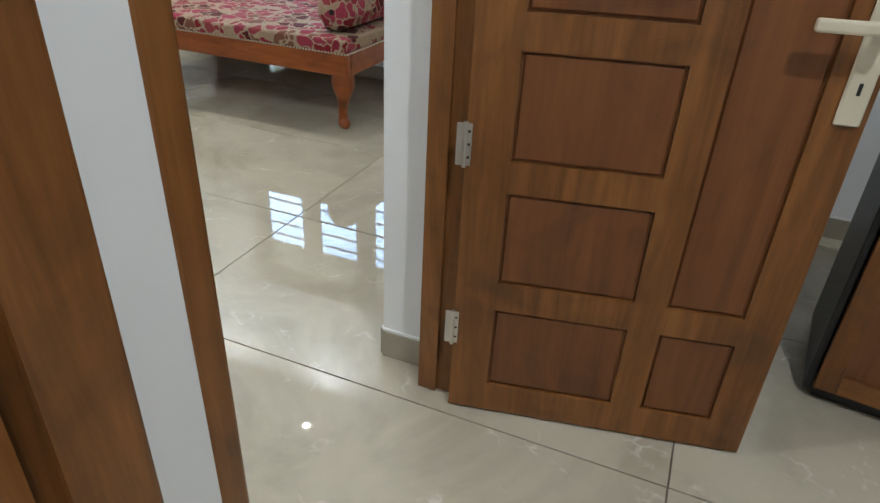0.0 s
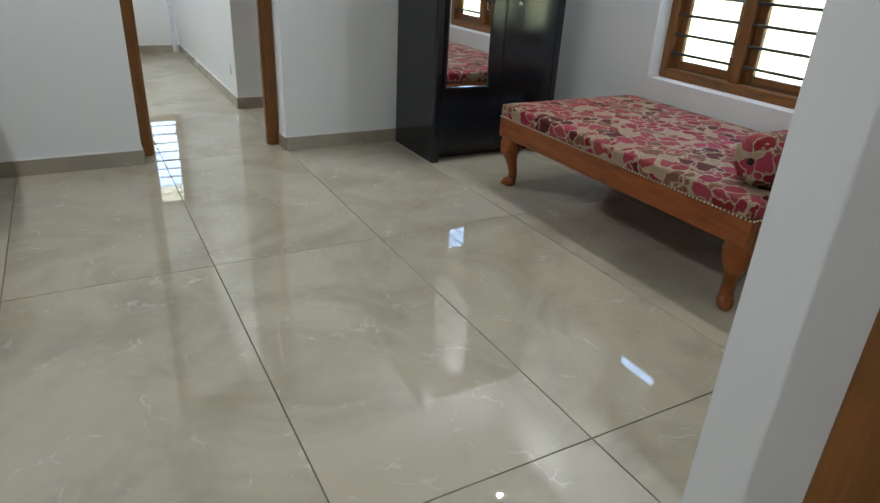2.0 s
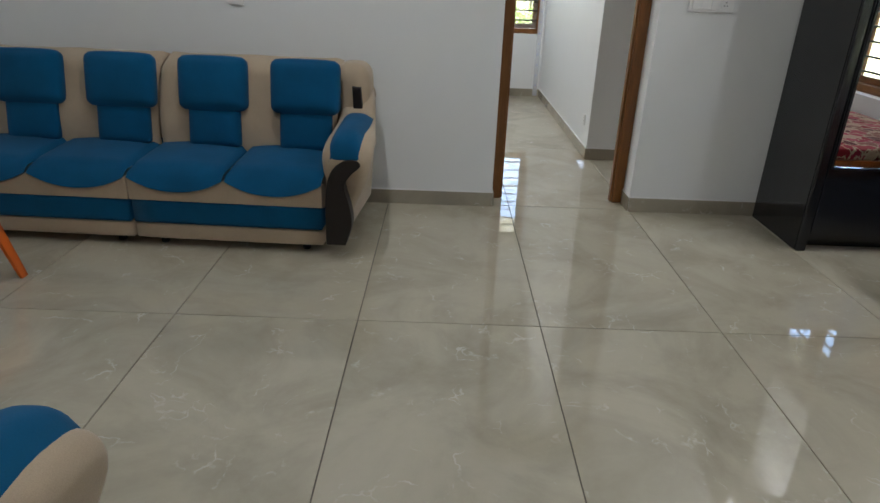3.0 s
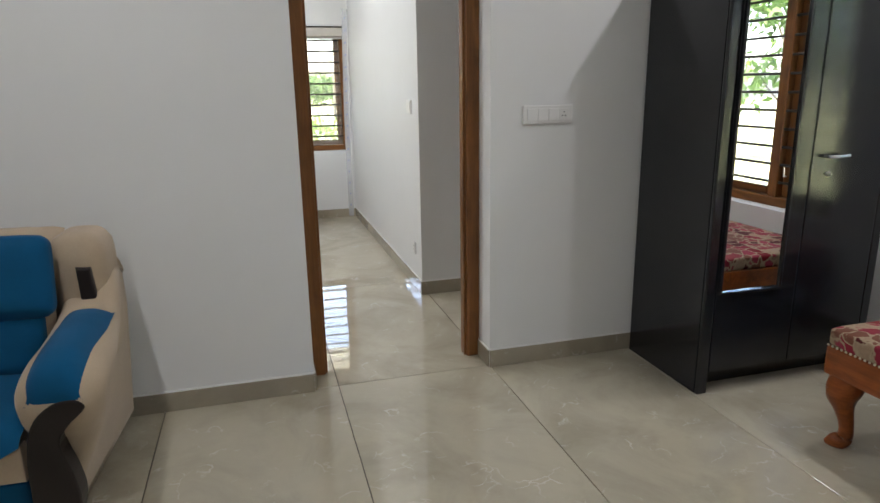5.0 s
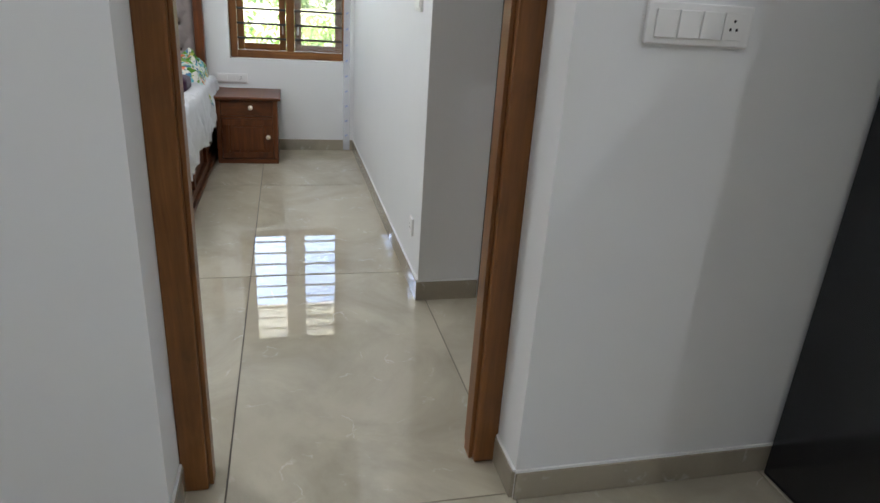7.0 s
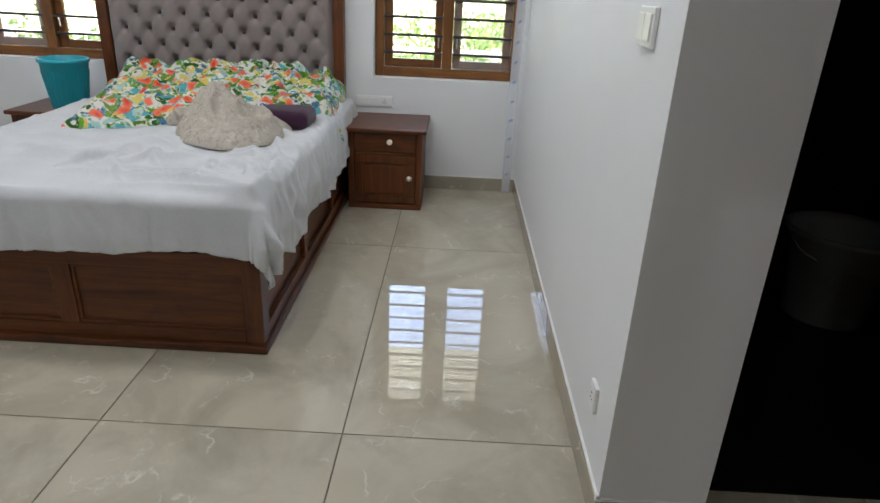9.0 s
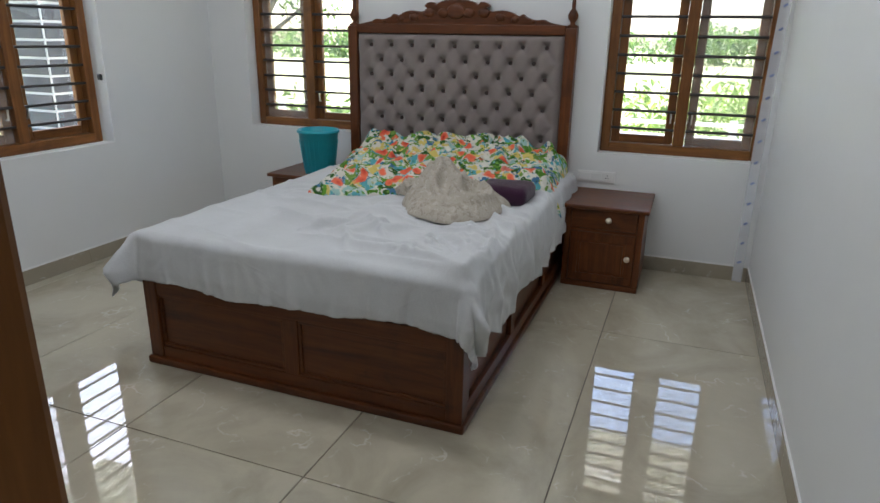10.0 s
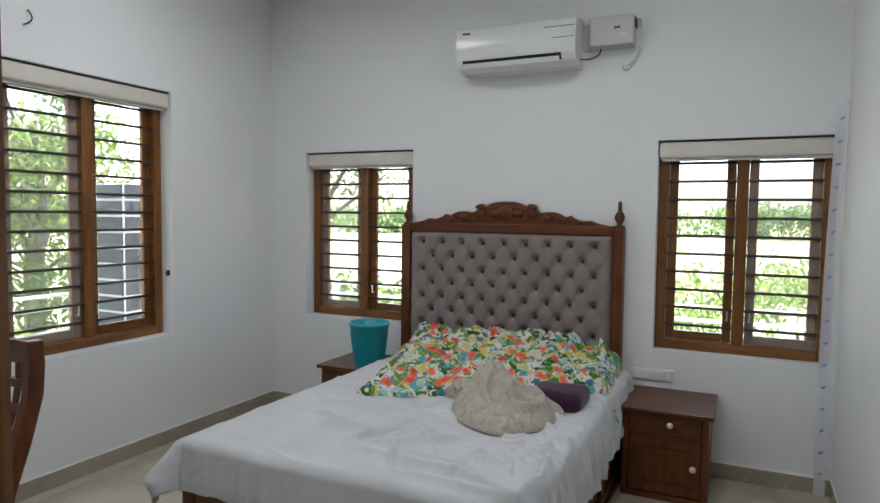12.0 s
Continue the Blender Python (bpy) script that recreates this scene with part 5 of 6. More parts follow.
crumpled("grey_scarf_end", ((-8.76, 0.36), (-8.62, 0.36), (-8.50, 0.58), (-8.70, 0.62)), 0.64, 0.09, 30, 30, M_SACK, "loose end of beige speckled cloth on the blanket", "cloth", 6.0, 0.2, 9.0)
pc = link("folded_cloth", cushion((-8.87, 0.80, 0.636), (-8.61, 1.075, 0.722), 0.028, (0, 0, 0.01), 8), M_PURPLE, smooth=True)
for v in pc.data.vertices:
    v.co.z += 0.008 * noise.noise(v.co * 14)
    v.co.x += 0.012 * noise.noise(v.co * 9)
tagged(pc, "folded dark purple cloth on the bed", "cloth")


# ---------------------------------------------------------------- bedroom: nightstands
def nightstand():
    W, D, Ht = 0.46, 0.48, 0.52
    n = thing("nightstand", (-9.78, 1.17, 0), "dark stained wooden nightstand with a drawer and cupboard door", "nightstand", "nightstands beside the bed")
    part("side_panel", box((0, 0, 0.0), (D - 0.02, 0.02, Ht - 0.025), 0.003), M_ROSE_Z, n)
    part("side_panel", box((0, W - 0.02, 0.0), (D - 0.02, W, Ht - 0.025), 0.003), M_ROSE_Z, n)
    part("back_panel", box((0, 0.02, 0.03), (0.01, W - 0.02, Ht - 0.025)), M_ROSE_Z, n)
    part("base", box((0.01, 0.0, 0.0), (D + 0.008, W, 0.035), 0.006), M_ROSE, n)
    part("face_frame", box((D - 0.02, 0.0, 0.035), (D, 0.035, Ht - 0.025), 0.003), M_ROSE_Z, n)
    part("face_frame", box((D - 0.02, W - 0.035, 0.035), (D, W, Ht - 0.025), 0.003), M_ROSE_Z, n)
    part("top", box((-0.005, -0.025, Ht - 0.025), (D + 0.03, W + 0.025, Ht), 0.009, 3), M_ROSE, n)
    dr = part("drawer", box((D - 0.018, 0.038, 0.375), (D + 0.003, W - 0.038, Ht - 0.03), 0.004), M_ROSE, n)
    part("rail", box((D - 0.02, 0.035, 0.355), (D - 0.002, W - 0.035, 0.372), 0.002), M_ROSE, n)
    do = part("door", box((D - 0.018, 0.038, 0.04), (D - 0.004, W - 0.038, 0.352), 0.003), M_ROSE_Z, n)
    for lo, hi in (((0.04, 0.042), (W - 0.04, 0.09)), ((0.04, 0.302), (W - 0.04, 0.350)), ((0.04, 0.09), (0.09, 0.302)), ((W - 0.09, 0.09), (W - 0.04, 0.302))):
        part("door_rail", box((D - 0.005, lo[0], lo[1]), (D + 0.004, hi[0], hi[1]), 0.003), M_ROSE_Z, do)
    part("door_panel", box((D - 0.006, 0.105, 0.105), (D + 0.001, W - 0.105, 0.287), 0.005), M_ROSE_Z, do)
    kp = [(0.010, 0), (0.008, 0.008), (0.009, 0.014), (0.017, 0.022), (0.018, 0.030), (0.012, 0.036), (0.004, 0.038)]
    part("knob", lathe(kp, n=16, m=Matrix.Translation((D + 0.002, W / 2 + 0.03, 0.442)) @ Matrix.Rotation(math.pi / 2, 4, 'Y')), M_KNOB, dr, "cream round knob", True)
    part("knob", lathe(kp, n=16, m=Matrix.Translation((D + 0.003, W - 0.075, 0.215)) @ Matrix.Rotation(math.pi / 2, 4, 'Y')), M_KNOB, do, "cream round knob", True)
    return n


ns = nightstand()
copy_thing(ns, pose(-9.78, -0.93, 0))


def bucket(at):
    b = thing("bucket", at, "turquoise plastic waste bucket on the nightstand", "bucket")
    prof = [(0.100, 0.0), (0.103, 0.004), (0.138, 0.285), (0.147, 0.288), (0.149, 0.302), (0.140, 0.310), (0.134, 0.304), (0.098, 0.010), (0.002, 0.008)]
    part("body", lathe(prof, n=36), M_CYAN, b, smooth=True)
    for k in range(24):
        a = 2 * math.pi * k / 24
        c, s = math.cos(a), math.sin(a)
        part("rib", tube([(0.1045 * c, 0.1045 * s, 0.02), (0.1345 * c, 0.1345 * s, 0.24)], 0.0022, 5), M_CYAN, b)


bucket((-9.44, -0.62, 0.52))


# ---------------------------------------------------------------- bedroom: chair
def chair():
    c = thing("chair", (-6.73, -0.27, 0), "reddish brown wooden chair with a pierced lattice back", "chair")
    W = 0.44
    M = M_ROSE_Z

    def lean(z):
        t = max(0.0, (z - 0.42) / 0.75)
        return -0.11 * t + 0.03 * math.sin(t * math.pi * 1.9)
    for y in (0.0, -W):
        o = []
        zs = [0.0, 0.2, 0.42, 0.55, 0.7, 0.85, 1.0, 1.1, 1.18]
        front = [(lean(z) + (0.022 if z < 0.5 else 0.028) - (0.05 * (1 - z / 0.42) if z < 0.42 else 0), z) for z in zs]
        backp = [(lean(z) - 0.024 - (0.05 * (1 - z / 0.42) if z < 0.42 else 0), z) for z in reversed(zs)]
        y0, y1 = sorted((y, y - 0.042 if y == 0 else y + 0.042))
        part("back_post", extrude_outline(front + backp, y0, y1, 1, 0.005), M, c)
    # pierced top: vertical and level bars
    yin0, yin1 = -W + 0.042, -0.042
    for z in (0.86, 0.94, 1.02, 1.10):
        h = 0.028 if z < 1.1 else 0.075
        part("lattice_rail", box((lean(z) - 0.012, yin0, z), (lean(z) + 0.012, yin1, z + h), 0.003), M_ROSE, c)
    n = 6
    for k in range(1, n):
        y = yin0 + (yin1 - yin0) * k / n
        part("lattice_bar", tube([(lean(z), y, z) for z in (0.86, 0.95, 1.04, 1.12)], 0.011, 6), M, c)
    for k in range(1, 5):
        y = yin0 + (yin1 - yin0) * k / 5
        part("slat", tube([(lean(z), y + 0.05 * math.sin((z - 0.45) * 4) * (0.5 - k / 5), z) for z in (0.45, 0.55, 0.66, 0.77, 0.88)], 0.015, 8), M, c)
    part("lower_rail", box((lean(0.47) - 0.012, yin0, 0.45), (lean(0.47) + 0.012, yin1, 0.50), 0.003), M_ROSE, c)
    part("seat", cushion((-0.02, -W - 0.02, 0.415), (0.44, 0.02, 0.46), 0.018, cuts=6), M_ROSE, c, smooth=True)
    for y in (0.0, -W + 0.04):
        part("front_leg", box((0.38, y - 0.04, 0.0), (0.42, y, 0.415), 0.005), M, c)
    for y in (-0.03, -W + 0.01):
        part("apron", box((0.03, y, 0.36), (0.38, y + 0.02, 0.415), 0.002), M_ROSE_X, c)
    part("apron", box((0.385, -W + 0.04, 0.36), (0.405, -0.04, 0.415), 0.002), M_ROSE, c)


chair()


# ---------------------------------------------------------------- bedroom: air conditioner and stabiliser
def air_conditioner():
    a = thing("air_conditioner", (-9.80, -0.035, 2.555), "white split air conditioner mounted on the wall", "air conditioner")
    L = 0.81
    prof = smooth_curve([(0.0, 0.0, 0), (0.0, 0.29, 0), (0.10, 0.295, 0), (0.20, 0.285, 0), (0.228, 0.24, 0), (0.235, 0.15, 0), (0.225, 0.07, 0), (0.19, 0.02, 0), (0.12, 0.0, 0)], 3)
    part("body", extrude_outline([(p.x, p.y) for p in prof], 0.0, L, 1, 0.008), M_AC, a)
    part("outlet", extrude_outline([(0.12, 0.004), (0.205, 0.030), (0.228, 0.066), (0.221, 0.070), (0.19, 0.04), (0.12, 0.012)], 0.05, L - 0.09, 1), M_BLACK, a, "dark air outlet")
    part("louvre", extrude_outline([(0.15, -0.006), (0.222, 0.016), (0.236, 0.044), (0.231, 0.046), (0.216, 0.024), (0.15, 0.004)], 0.06, L - 0.10, 1, 0.001), M_AC, a)
    part("seam", box((0.2275, L - 0.20, 0.226), (0.2345, L - 0.006, 0.229)), M_IRON, a)
    part("seam", box((0.2295, L - 0.15, 0.156), (0.2372, L - 0.006, 0.159)), M_IRON, a)
    part("badge", box((0.225, 0.05, 0.236), (0.2335, 0.105, 0.248), 0.001, 1), M_IRON, a)
    part("indicator", box((0.228, 0.23, 0.128), (0.2365, 0.26, 0.134), 0.001, 1), M_WHITE, a)


air_conditioner()


def stabiliser():
    s = thing("voltage_stabilizer", (-9.80, 0.84, 2.66), "grey metal voltage stabilizer box on the wall", "stabilizer")
    part("case", box((0.0, 0.0, 0.0), (0.13, 0.27, 0.18), 0.010), M_GREYBOX, s)
    part("mount_plate", box((0.0, -0.10, 0.0), (0.02, 0.0, 0.17), 0.004), M_GREYBOX, s)
    part("dial", box((0.128, 0.15, 0.098), (0.133, 0.19, 0.11), 0.001, 1), M_IRON, s)
    part("sticker", box((0.129, 0.18, 0.045), (0.132, 0.235, 0.068)), M_KNOB, s)
    part("knockout", box((0.02, 0.268, 0.11), (0.10, 0.276, 0.165), 0.002), M_BLACK, s)


stabiliser()


def cord(name, pts, r, material, label, n=6):
    ob = link(name, tube(smooth_curve(pts, 6), r, n), material, smooth=True)
    tagged(ob, label, "cable")


cord("power_cable", [(-9.72, 0.775, 2.60), (-9.74, 0.83, 2.60), (-9.75, 0.885, 2.625), (-9.745, 0.90, 2.662)], 0.005, M_IRON, "thin dark cable from the air conditioner")
cord("power_cable", [(-9.73, 1.115, 2.82), (-9.72, 1.15, 2.80), (-9.73, 1.15, 2.70), (-9.76, 1.12, 2.60), (-9.785, 1.06, 2.545)], 0.006, M_GREYBOX, "looping grey cable beside the stabilizer box")
plug = thing("cable_outlet", (-9.80, 1.05, 2.55), "small white round cable outlet on the wall", "wall fitting")
part("cap", lathe([(0.028, 0), (0.028, 0.010), (0.018, 0.018)], n=18, m=Matrix.Rotation(math.pi / 2, 4, 'Y')), M_WHITE, plug, smooth=True)
cord("loose_wire", [(-7.80, -1.782, 2.67), (-7.80, -1.765, 2.665), (-7.81, -1.755, 2.63), (-7.79, -1.75, 2.60), (-7.765, -1.76, 2.585)], 0.004, M_IRON, "short loose wire end hanging from the wall")
hk = thing("cord_cleat", (-8.755, -1.815, 1.17), "small black blind cord cleat on the window reveal", "cleat")
part("body", cushion((-0.004, -0.012, -0.02), (0.022, 0.012, 0.02), 0.008, cuts=4), M_BLACK, hk, smooth=True)


# clear packing strip that hangs in the corner by the window
def packing_strip():
    s = thing("plastic_strip", (-9.72, 2.225, 0.0), "hanging clear plastic strip with blue printed marks", "plastic strip")
    m, nt, b = node_mat("cloudy_plastic_film")
    b.inputs["Base Color"].default_value = (0.72, 0.74, 0.77, 1)
    b.inputs["Roughness"].default_value = 0.25
    b.inputs["Alpha"].default_value = 0.45
    ink = plain("blue_ink", (0.16, 0.20, 0.38), 0.5, 0.05, bmp=0.0)

    def x_at(z):
        return 0.006 * math.sin(z * 3.0), -0.012 * math.sin(z * 1.6) - 0.02 * (2.25 - z) / 2

    def fn(i, j):
        z = 0.02 + 2.22 * i
        dx, dy = x_at(z)
        return (dx + 0.012 * (j - 0.5), dy + 0.055 * (j - 0.5), z)
    ob = part("film", grid_mesh(60, 3, fn), m, s)
    ob.visible_shadow = False
    sol = ob.modifiers.new("thickness", 'SOLIDIFY')
    sol.thickness = 0.0006
    for k in range(17):
        z = 0.15 + 0.125 * k
        dx, dy = x_at(z)
        bm = box((-0.0008, -0.012, -0.006), (0.0008, 0.012, 0.006))
        bmesh.ops.transform(bm, matrix=Matrix.Translation((dx + 0.003, dy, z)) @ Matrix.Rotation(radians(35), 4, 'X'), verts=bm.verts[:])
        part("mark", bm, ink, s)


packing_strip()


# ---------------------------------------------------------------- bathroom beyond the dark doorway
# wall sheets whose near-black colour stands in for the room's shade
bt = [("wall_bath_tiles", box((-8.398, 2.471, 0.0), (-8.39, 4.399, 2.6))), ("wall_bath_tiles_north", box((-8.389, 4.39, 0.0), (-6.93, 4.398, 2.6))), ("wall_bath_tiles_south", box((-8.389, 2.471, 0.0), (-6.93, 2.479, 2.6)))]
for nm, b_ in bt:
    tagged(link(nm, b_, M_BATH_SHADE), "bathroom wall tiles coloured near-black for the unlit room", "wall", kind="structure")


def water_tub(at):
    t = thing("water_tub", at, "grey plastic water tub on the bathroom floor", "tub")
    part("body", lathe([(0.17, 0.0), (0.175, 0.006), (0.225, 0.40), (0.245, 0.405), (0.248, 0.425), (0.236, 0.43), (0.218, 0.40), (0.165, 0.012), (0.002, 0.01)], n=32), M_TUB, t, smooth=True)
    part("handle", tube(smooth_curve([(0.0, -0.245, 0.40), (0.10, -0.20, 0.33), (0.21, 0.0, 0.29), (0.10, 0.20, 0.33), (0.0, 0.245, 0.40)], 5), 0.005, 6), M_STEEL, t, smooth=True)


water_tub((-8.13, 3.60, 0.005))
# floor sheet blackened the same way, for the lack of light
tagged(link("floor_bath", box((-8.388, 2.48, 0.001), (-6.915, 4.389, 0.005)), M_BATH_SHADE), "bathroom floor tiles coloured near-black for the unlit room", "floor", kind="structure")
tp = thing("wall_tap", (-8.39, 3.99, 0.80), "small chrome tap on the bathroom wall tiles", "tap")
part("spout", tube(smooth_curve([(0, 0, 0), (0.06, 0, 0.01), (0.10, 0, -0.01), (0.11, 0, -0.04)], 4), 0.011, 8), M_STEEL, tp, smooth=True)


# ---------------------------------------------------------------- ceiling lamps (lit), real ones and added fill
M_LED = glow("led_diffuser", (0.95, 0.98, 1.0), 0.5)


def led(at, watts, size=0.05):
    l = thing("ceiling_light", at, "round white LED ceiling light, most of them added unseen as fill", "ceiling light", "ceiling lights")
    part("rim", lathe([(size / 2 + 0.012, 0.0), (size / 2 + 0.012, -0.022), (size / 2, -0.026), (size / 2, -0.004)], n=28), M_WHITE, l, smooth=False)
    part("diffuser", lathe([(size / 2 - 0.001, -0.004), (size / 2 - 0.001, -0.018)], n=28), M_LED, l)
    d = bpy.data.lights.new("led", 'AREA')
    d.shape = 'DISK'
    d.size = size
    d.energy = watts
    d.color = (0.985, 0.98, 1.02)
    o = new("led_lamp", d)
    o.matrix_world = pose(at[0], at[1], at[2] - 0.03)


for p in LED_FILL_BEDROOM:
    led((*p, H), BEDROOM_WATTS, 0.5)
for p in LED_AND_FILL_LIVING:
    led((*p, H), LIVING_WATTS)
for p in FILL_HALL:
    led((*p, H), HALL_WATTS)


# ---------------------------------------------------------------- outdoors
def leaf_mat(name, col):
    m, nt, b = node_mat(name)
    g = nt.nodes.new("ShaderNodeNewGeometry")
    c = ramp(nt, g.outputs["Random Per Island"], [(0.0, tuple(x * 0.8 for x in col)), (0.6, tuple(x * 1.1 for x in col)), (1.0, (col[0] * 1.6, col[1] * 1.4, col[2] * 1.2))])
    nt.links.new(c, b.inputs["Base Color"])
    b.inputs["Roughness"].default_value = 0.5
    # thin leaves let daylight through
    tr = nt.nodes.new("ShaderNodeBsdfTranslucent")
    nt.links.new(c, tr.inputs["Color"])
    mx = nt.nodes.new("ShaderNodeMixShader")
    mx.inputs[0].default_value = 0.45
    out = [n for n in nt.nodes if n.type == 'OUTPUT_MATERIAL'][0]
    nt.links.new(b.outputs[0], mx.inputs[1])
    nt.links.new(tr.outputs[0], mx.inputs[2])
    nt.links.new(mx.outputs[0], out.inputs["Surface"])
    return m


M_LEAF = leaf_mat("broad_leaves", (0.10, 0.17, 0.055))
M_LEAF2 = leaf_mat("bright_leaves", (0.15, 0.23, 0.06))
M_PALM = leaf_mat("palm_leaves", (0.055, 0.11, 0.025))
M_BARK = plain("bark", (0.17, 0.14, 0.11), 0.9, 0.3, 8, bmp=0.4, bscale=30)
M_GRASS = plain("lawn_soil", (0.27, 0.28, 0.14), 0.95, 0.35, 0.5, bmp=0.3, bscale=15)
M_COURT = plain("yard_concrete", (0.38, 0.36, 0.32), 0.9, 0.15, 1.5, bmp=0.1)
M_STONE = plain("dark_stone_cladding", (0.045, 0.045, 0.05), 0.55, 0.3, 5, bmp=0.2)
M_JOINT = plain("white_joint", (0.42, 0.42, 0.41), 0.8, 0.05)
M_RAIL = plain("white_rail_paint", (0.72, 0.72, 0.70), 0.5, 0.06)

GZ = -0.45
rnd = random.Random(11)
tagged(link("ground", box((-220, -180, GZ - 0.3), (60, 180, GZ)), M_GRASS), "grassy ground around the house", "ground", kind="structure")
tagged(link("pavement", box((-13.2, -6.0, GZ - 0.05), (2.5, 8.5, GZ + 0.012)), M_COURT), "pale concrete yard around the house", "pavement", kind="structure")
tagged(link("house_plinth", box((-10.0, -1.98, GZ), (1.7, 4.58, -0.121)), M_COURT), "concrete plinth under the house", "plinth", kind="structure")


def leaf_cloud(bm, centre, radii, count, size, droop=0.0):
    for _ in range(count):
        while True:
            p = Vector((rnd.uniform(-1, 1), rnd.uniform(-1, 1), rnd.uniform(-1, 1)))
            if 0.15 < p.length < 1:
                break
        p = Vector((p.x * radii[0], p.y * radii[1], p.z * radii[2])) * (0.75 + 0.25 * rnd.random()) + Vector(centre)
        s = size * rnd.uniform(0.6, 1.3)
        m = Matrix.Translation(p) @ Euler((rnd.uniform(-1.2, 1.2), rnd.uniform(-1.2, 1.2), rnd.uniform(0, 6.28))).to_matrix().to_4x4()
        vs = [bm.verts.new(m @ Vector(q)) for q in ((-s, 0, 0), (-0.2 * s, -0.42 * s, 0.1 * s), (s, 0, -0.12 * s), (-0.2 * s, 0.42 * s, 0.1 * s))]
        bm.faces.new((vs[0], vs[1], vs[2]))
        bm.faces.new((vs[0], vs[2], vs[3]))


def tree(at, height, spread, label, material, leaf=0.14, n=1500, clumps=14):
    t = thing("tree", (*at, GZ), label, "tree", "trees around the house")
    tr = bmesh.new()
    add_tube(tr, smooth_curve([(0, 0, 0), (0.06 * height * 0.2, 0.05, height * 0.25), (-0.05, 0.04, height * 0.5), (0.02, 0, height * 0.78)], 4), [0.026 * height * (1 - 0.65 * k / 12) for k in range(13)], 9)
    cl = []
    for k in range(clumps):
        a = 2.4 * k
        z = height * (0.38 + 0.58 * rnd.random())
        r = spread * (0.25 + 0.7 * rnd.random()) * (1.25 - z / height * 0.7)
        c = (r * math.cos(a), r * math.sin(a), z)
        cl.append(c)
        if k % 2 == 0:
            add_tube(tr, smooth_curve([(0, 0, z * 0.62), (c[0] * 0.5, c[1] * 0.5, z * 0.82), (c[0] * 0.95, c[1] * 0.95, z)], 3), [0.009 * height * (1 - 0.11 * i) for i in range(7)], 6)
    part("trunk", tr, M_BARK, t, smooth=True)
    cr = bmesh.new()
    for c in cl:
        q = spread * rnd.uniform(0.30, 0.52)
        leaf_cloud(cr, c, (q, q, q * 0.75), n // clumps, leaf)
    part("crown", cr, material, t)


def shrub(at, size, label, material, n=500, leaf=0.07):
    t = thing("shrub", (*at, GZ), label, "shrub", "shrubs in the yard")
    bm = bmesh.new()
    for k in range(7):
        a = 0.9 * k
        leaf_cloud(bm, (0.45 * size * math.cos(a), 0.45 * size * math.sin(a), size * rnd.uniform(0.4, 0.95)), (0.5 * size, 0.5 * size, 0.42 * size), n // 7, leaf)
    st = bmesh.new()
    for k in range(5):
        a = 1.3 * k
        add_tube(st, [(0.05 * math.cos(a), 0.05 * math.sin(a), 0), (0.3 * size * math.cos(a), 0.3 * size * math.sin(a), size * 0.6)], [0.02, 0.01], 5)
    part("stems", st, M_BARK, t)
    part("foliage", bm, material, t)


def palm(at, height, lean_, label):
    t = thing("palm_tree", (*at, GZ), label, "palm tree", "palms in the field")
    path = smooth_curve([(0, 0, 0), (lean_[0] * 0.25, lean_[1] * 0.25, height * 0.35), (lean_[0] * 0.65, lean_[1] * 0.65, height * 0.7), (lean_[0], lean_[1], height)], 5)
    part("trunk", tube(path, [0.12 - 0.05 * k / 15 for k in range(16)], 9), M_BARK, t, smooth=True)
    top = Vector((lean_[0], lean_[1], height))
    for k in range(17):
        a = 2.4 * k
        up = 0.9 - 1.5 * (k / 17)
        Lf = rnd.uniform(2.4, 3.2)
        rib = [top + Vector((math.cos(a) * Lf * s, math.sin(a) * Lf * s, Lf * (up * s - 1.1 * s * s))) for s in [i / 9 for i in range(10)]]
        bm = bmesh.new()
        add_tube(bm, rib, [0.025 - 0.0022 * i for i in range(10)], 4)
        side = Vector((-math.sin(a), math.cos(a), 0))
        for i in range(1, 36):
            s = i / 36
            f = s * 9
            j = min(8, int(f))
            p = rib[j].lerp(rib[j + 1], f - j)
            d = (rib[j + 1] - rib[j]).normalized()
            ll = 0.62 * math.sin(math.pi * min(0.95, s * 0.9 + 0.12))
            for sg in (-1, 1):
                q = p + (side * sg * 0.8 + d * 0.5) * ll + Vector((0, 0, -0.35 * ll))
                w = d * 0.028
                vs = [bm.verts.new(x) for x in (p - w, p + w, q)]
                bm.faces.new(vs)
        part("frond", bm, M_PALM, t)


def banana(at, height, label):
    t = thing("banana_plant", (*at, GZ), label, "banana plant")
    part("stem", tube([(0, 0, 0), (0.02, 0, height * 0.5), (0, 0.02, height * 0.75)], [0.10, 0.08, 0.05], 10), M_LEAF2, t, smooth=True)
    for k in range(8):
        a = 2.4 * k + 0.4
        L = rnd.uniform(1.0, 1.5)
        up = rnd.uniform(0.5, 1.0)

        def fn(i, j, a=a, L=L, up=up):
            s, q = i, 2 * j - 1
            w = 0.20 * math.sin(math.pi * min(1, 0.06 + s * 0.94)) ** 0.6
            return (math.cos(a) * L * s - math.sin(a) * w * q, math.sin(a) * L * s + math.cos(a) * w * q, height * 0.7 + L * (up * s - 0.75 * s * s) + 0.05 * abs(q) * (1 + 0.4 * math.sin(s * 40)))
        part("leaf", grid_mesh(14, 4, fn), M_LEAF2, t, smooth=True)


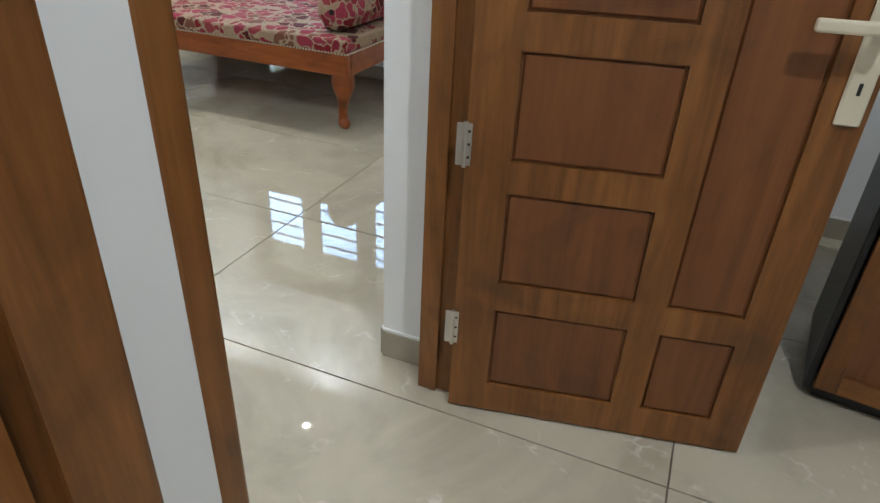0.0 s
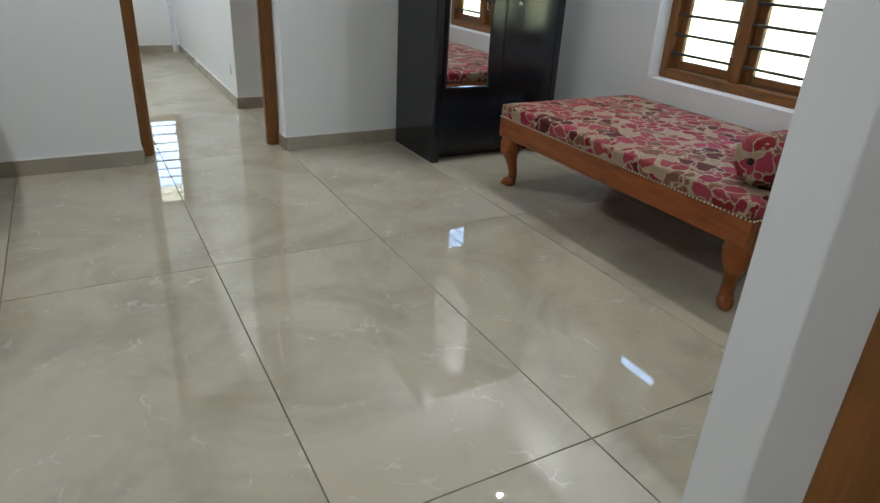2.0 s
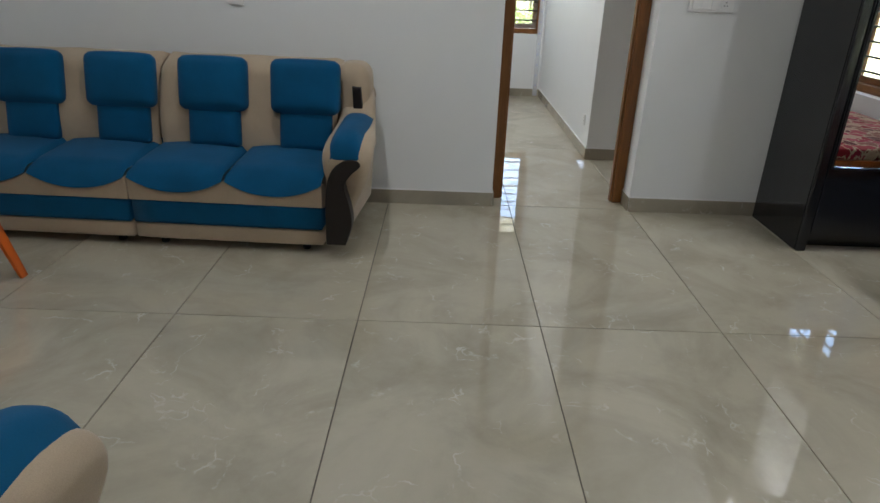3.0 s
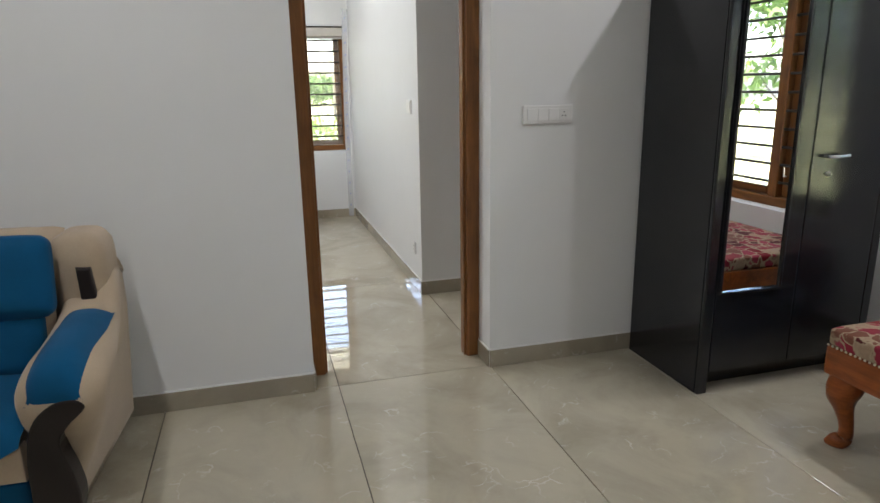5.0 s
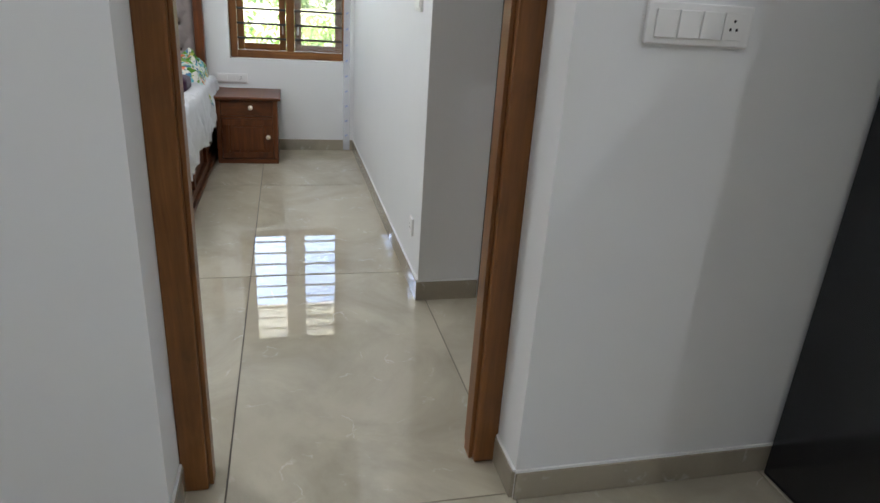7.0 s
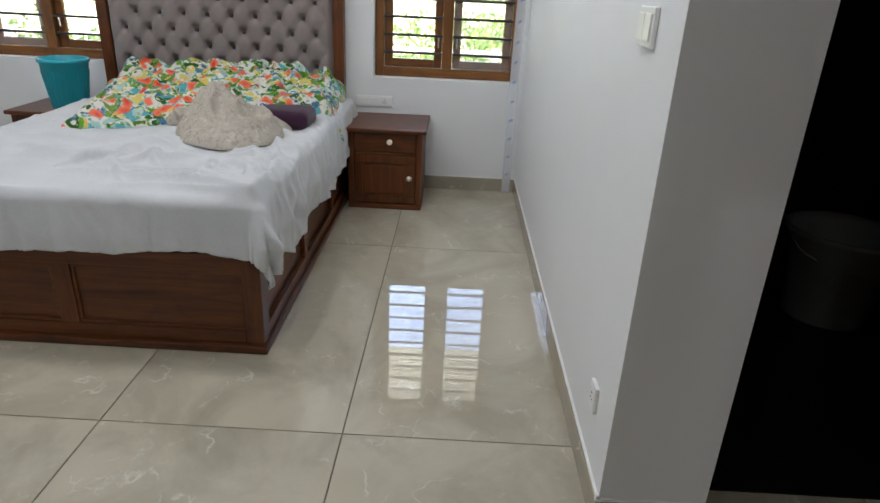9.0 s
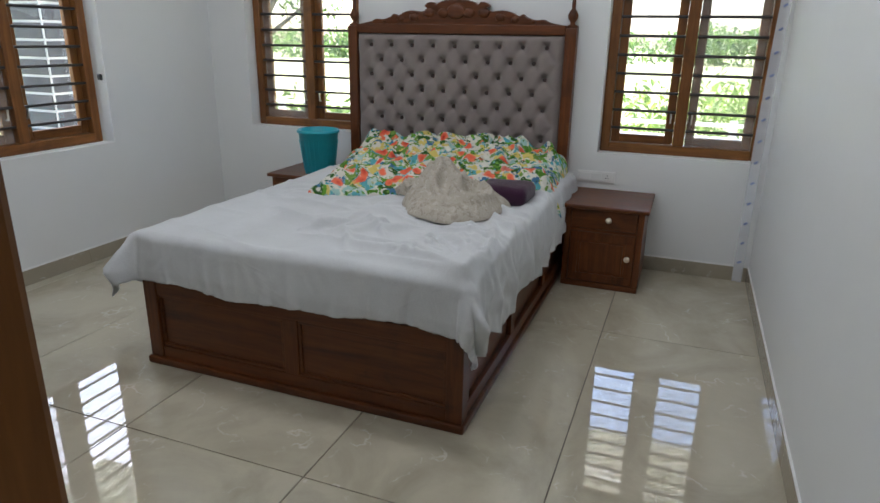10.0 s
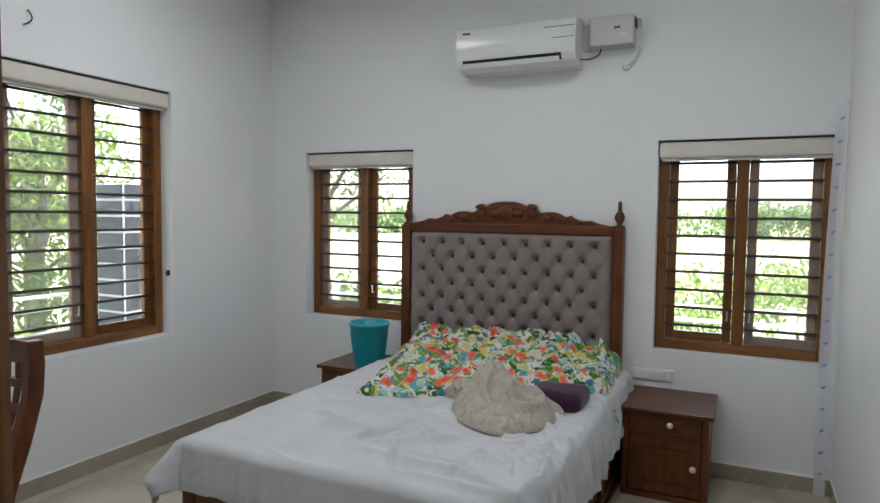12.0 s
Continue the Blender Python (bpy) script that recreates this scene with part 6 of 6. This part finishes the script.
for p, h, s in (((-11.3, -7.2), 4.2, 1.5), ((-12.4, -9.2), 3.4, 1.4), ((-16.5, -6.2), 6.5, 2.4), ((-17.0, -3.6), 5.5, 2.0), ((-9.6, -8.8), 6.0, 2.2), ((-7.6, -9.6), 6.0, 2.2), ((-10.6, -12.5), 6.0, 2.4), ((-19.5, -9.0), 7.5, 2.8)):
    tree(p, h, s, "leafy broad-crowned tree outside the bedroom windows", M_LEAF if h > 5.5 else M_LEAF2, 0.075, 3200, 22)
for p, s in (((-14.6, 0.9), 1.0), ((-15.6, 1.7), 1.2), ((-17.2, 2.7), 1.2), ((-14.2, -4.2), 1.0), ((-13.8, -2.9), 0.9), ((-10.4, -6.6), 1.3), ((-11.2, -6.3), 1.2), ((-18.6, 4.3), 1.3)):
    shrub(p, s, "green garden shrub beyond the yard", M_LEAF2, 700)
for p, h, ln in (((-38.0, 7.4), 6.2, (0.8, -0.6)), ((-34.0, 12.5), 7.0, (-0.8, 0.7)), ((-40.0, 10.6), 6.6, (0.5, 0.4)), ((-44, 6.2), 8.0, (1.2, 0.4)), ((-33, 8.0), 8.5, (-0.6, -0.8))):
    palm(p, h, ln, "coconut palm with drooping fronds in the field")
banana((-7.6, -4.0), 1.3, "young banana plant near the bedroom window")
banana((-8.15, -4.6), 1.0, "small banana plant near the bedroom window")
for p, h, s in (((-3.0, 13.5), 4.6, 2.2), ((-6.0, 14.0), 4.8, 2.2), ((-0.5, 13.0), 4.2, 2.0), ((1.8, 14.5), 4.8, 2.2), ((4.5, 12.5), 4.4, 2.2)):
    tree(p, h, s, "leafy tree outside the living room window", M_LEAF, 0.15, 1500)


# stone clad pillar and white rails outside the south window
def pillar():
    p = thing("clad_pillar", (-10.68, -4.35, GZ), "dark stone clad boundary pillar with white joints", "pillar")
    W, Hh = 0.58, 2.32
    part("core", box((0, 0, 0), (W, 0.4, Hh), 0.004), M_JOINT, p)
    n = 14
    for k in range(n):
        z0, z1 = 0.012 + k * Hh / n, (k + 1) * Hh / n - 0.012
        for u0, u1 in ((0.012, W / 2 - 0.012), (W / 2 + 0.012, W - 0.012)):
            part("stone", box((u0, 0.398, z0), (u1, 0.412, z1), 0.004, 1), M_STONE, p)
        part("stone", box((W - 0.002, 0.012, z0), (W + 0.012, 0.388, z1), 0.004, 1), M_STONE, p)


pillar()


def rail_fence(a, b, label):
    a, b = Vector((*a, 0)), Vector((*b, 0))
    f = thing("fence", (a.x, a.y, GZ), label, "fence", "white yard fences")
    d = b - a
    n = max(2, int(d.length / 1.8))
    for k in range(n + 1):
        q = d * k / n
        part("post", box((q.x - 0.04, q.y - 0.04, 0), (q.x + 0.04, q.y + 0.04, 1.1), 0.004, 1), M_RAIL, f)
    for z in (0.35, 0.62, 0.90, 1.05):
        part("rail", tube([(0, 0, z), (d.x, d.y, z)], 0.022, 6), M_RAIL, f)


rail_fence((-13.2, -5.4), (-13.2, 8.0), "white painted rail fence at the yard's edge")
rail_fence((-13.2, -5.45), (-3.0, -5.45), "white painted rail fence at the yard's side")


def far_woods():
    bm = bmesh.new()
    for k in range(120):
        a = rnd.uniform(-1.2, 1.2)
        r = rnd.uniform(62, 80)
        leaf_cloud(bm, (-8 - r * math.cos(a), r * math.sin(a), GZ + rnd.uniform(0.4, 2.4)), (3.6, 3.6, 1.5), 300, 0.30)
    for k in range(60):
        leaf_cloud(bm, (rnd.uniform(-40, 30), rnd.uniform(45, 60), GZ + rnd.uniform(0.8, 4.0)), (3.2, 3.2, 2.2), 200, 0.4)
    ob = link("far_woods", bm, M_LEAF)
    tagged(ob, "distant belt of green woods beyond the fields", "woods", kind="stuff")


far_woods()


# ---------------------------------------------------------------- floor tiles (last)
def floor_tiles():
    cache = {}
    x0, x1, y0, y1 = -9.99, 1.99, -1.99, 4.59
    i0 = math.floor((x0 - TX) / 1.6)
    j0 = math.floor((y0 - TY) / 0.8)
    for i in range(i0, i0 + 9):
        for j in range(j0, j0 + 10):
            a0, a1 = max(x0, TX + 1.6 * i), min(x1, TX + 1.6 * (i + 1))
            b0, b1 = max(y0, TY + 0.8 * j), min(y1, TY + 0.8 * (j + 1))
            if a1 - a0 < 0.02 or b1 - b0 < 0.02:
                continue
            w, d = round(a1 - a0, 3), round(b1 - b0, 3)
            g = 0.0022
            if (w, d) not in cache:
                bm = box((-w / 2 + g, -d / 2 + g, -0.008), (w / 2 - g, d / 2 - g, 0.0), 0.0008, 1)
                me = bpy.data.meshes.new("tile")
                bm.to_mesh(me)
                bm.free()
                me.materials.append(M_TILE)
                cache[(w, d)] = me
            o = new("tile", cache[(w, d)])
            o.parent = floor
            o.location = ((a0 + a1) / 2, (b0 + b1) / 2, 0.0)


floor_tiles()
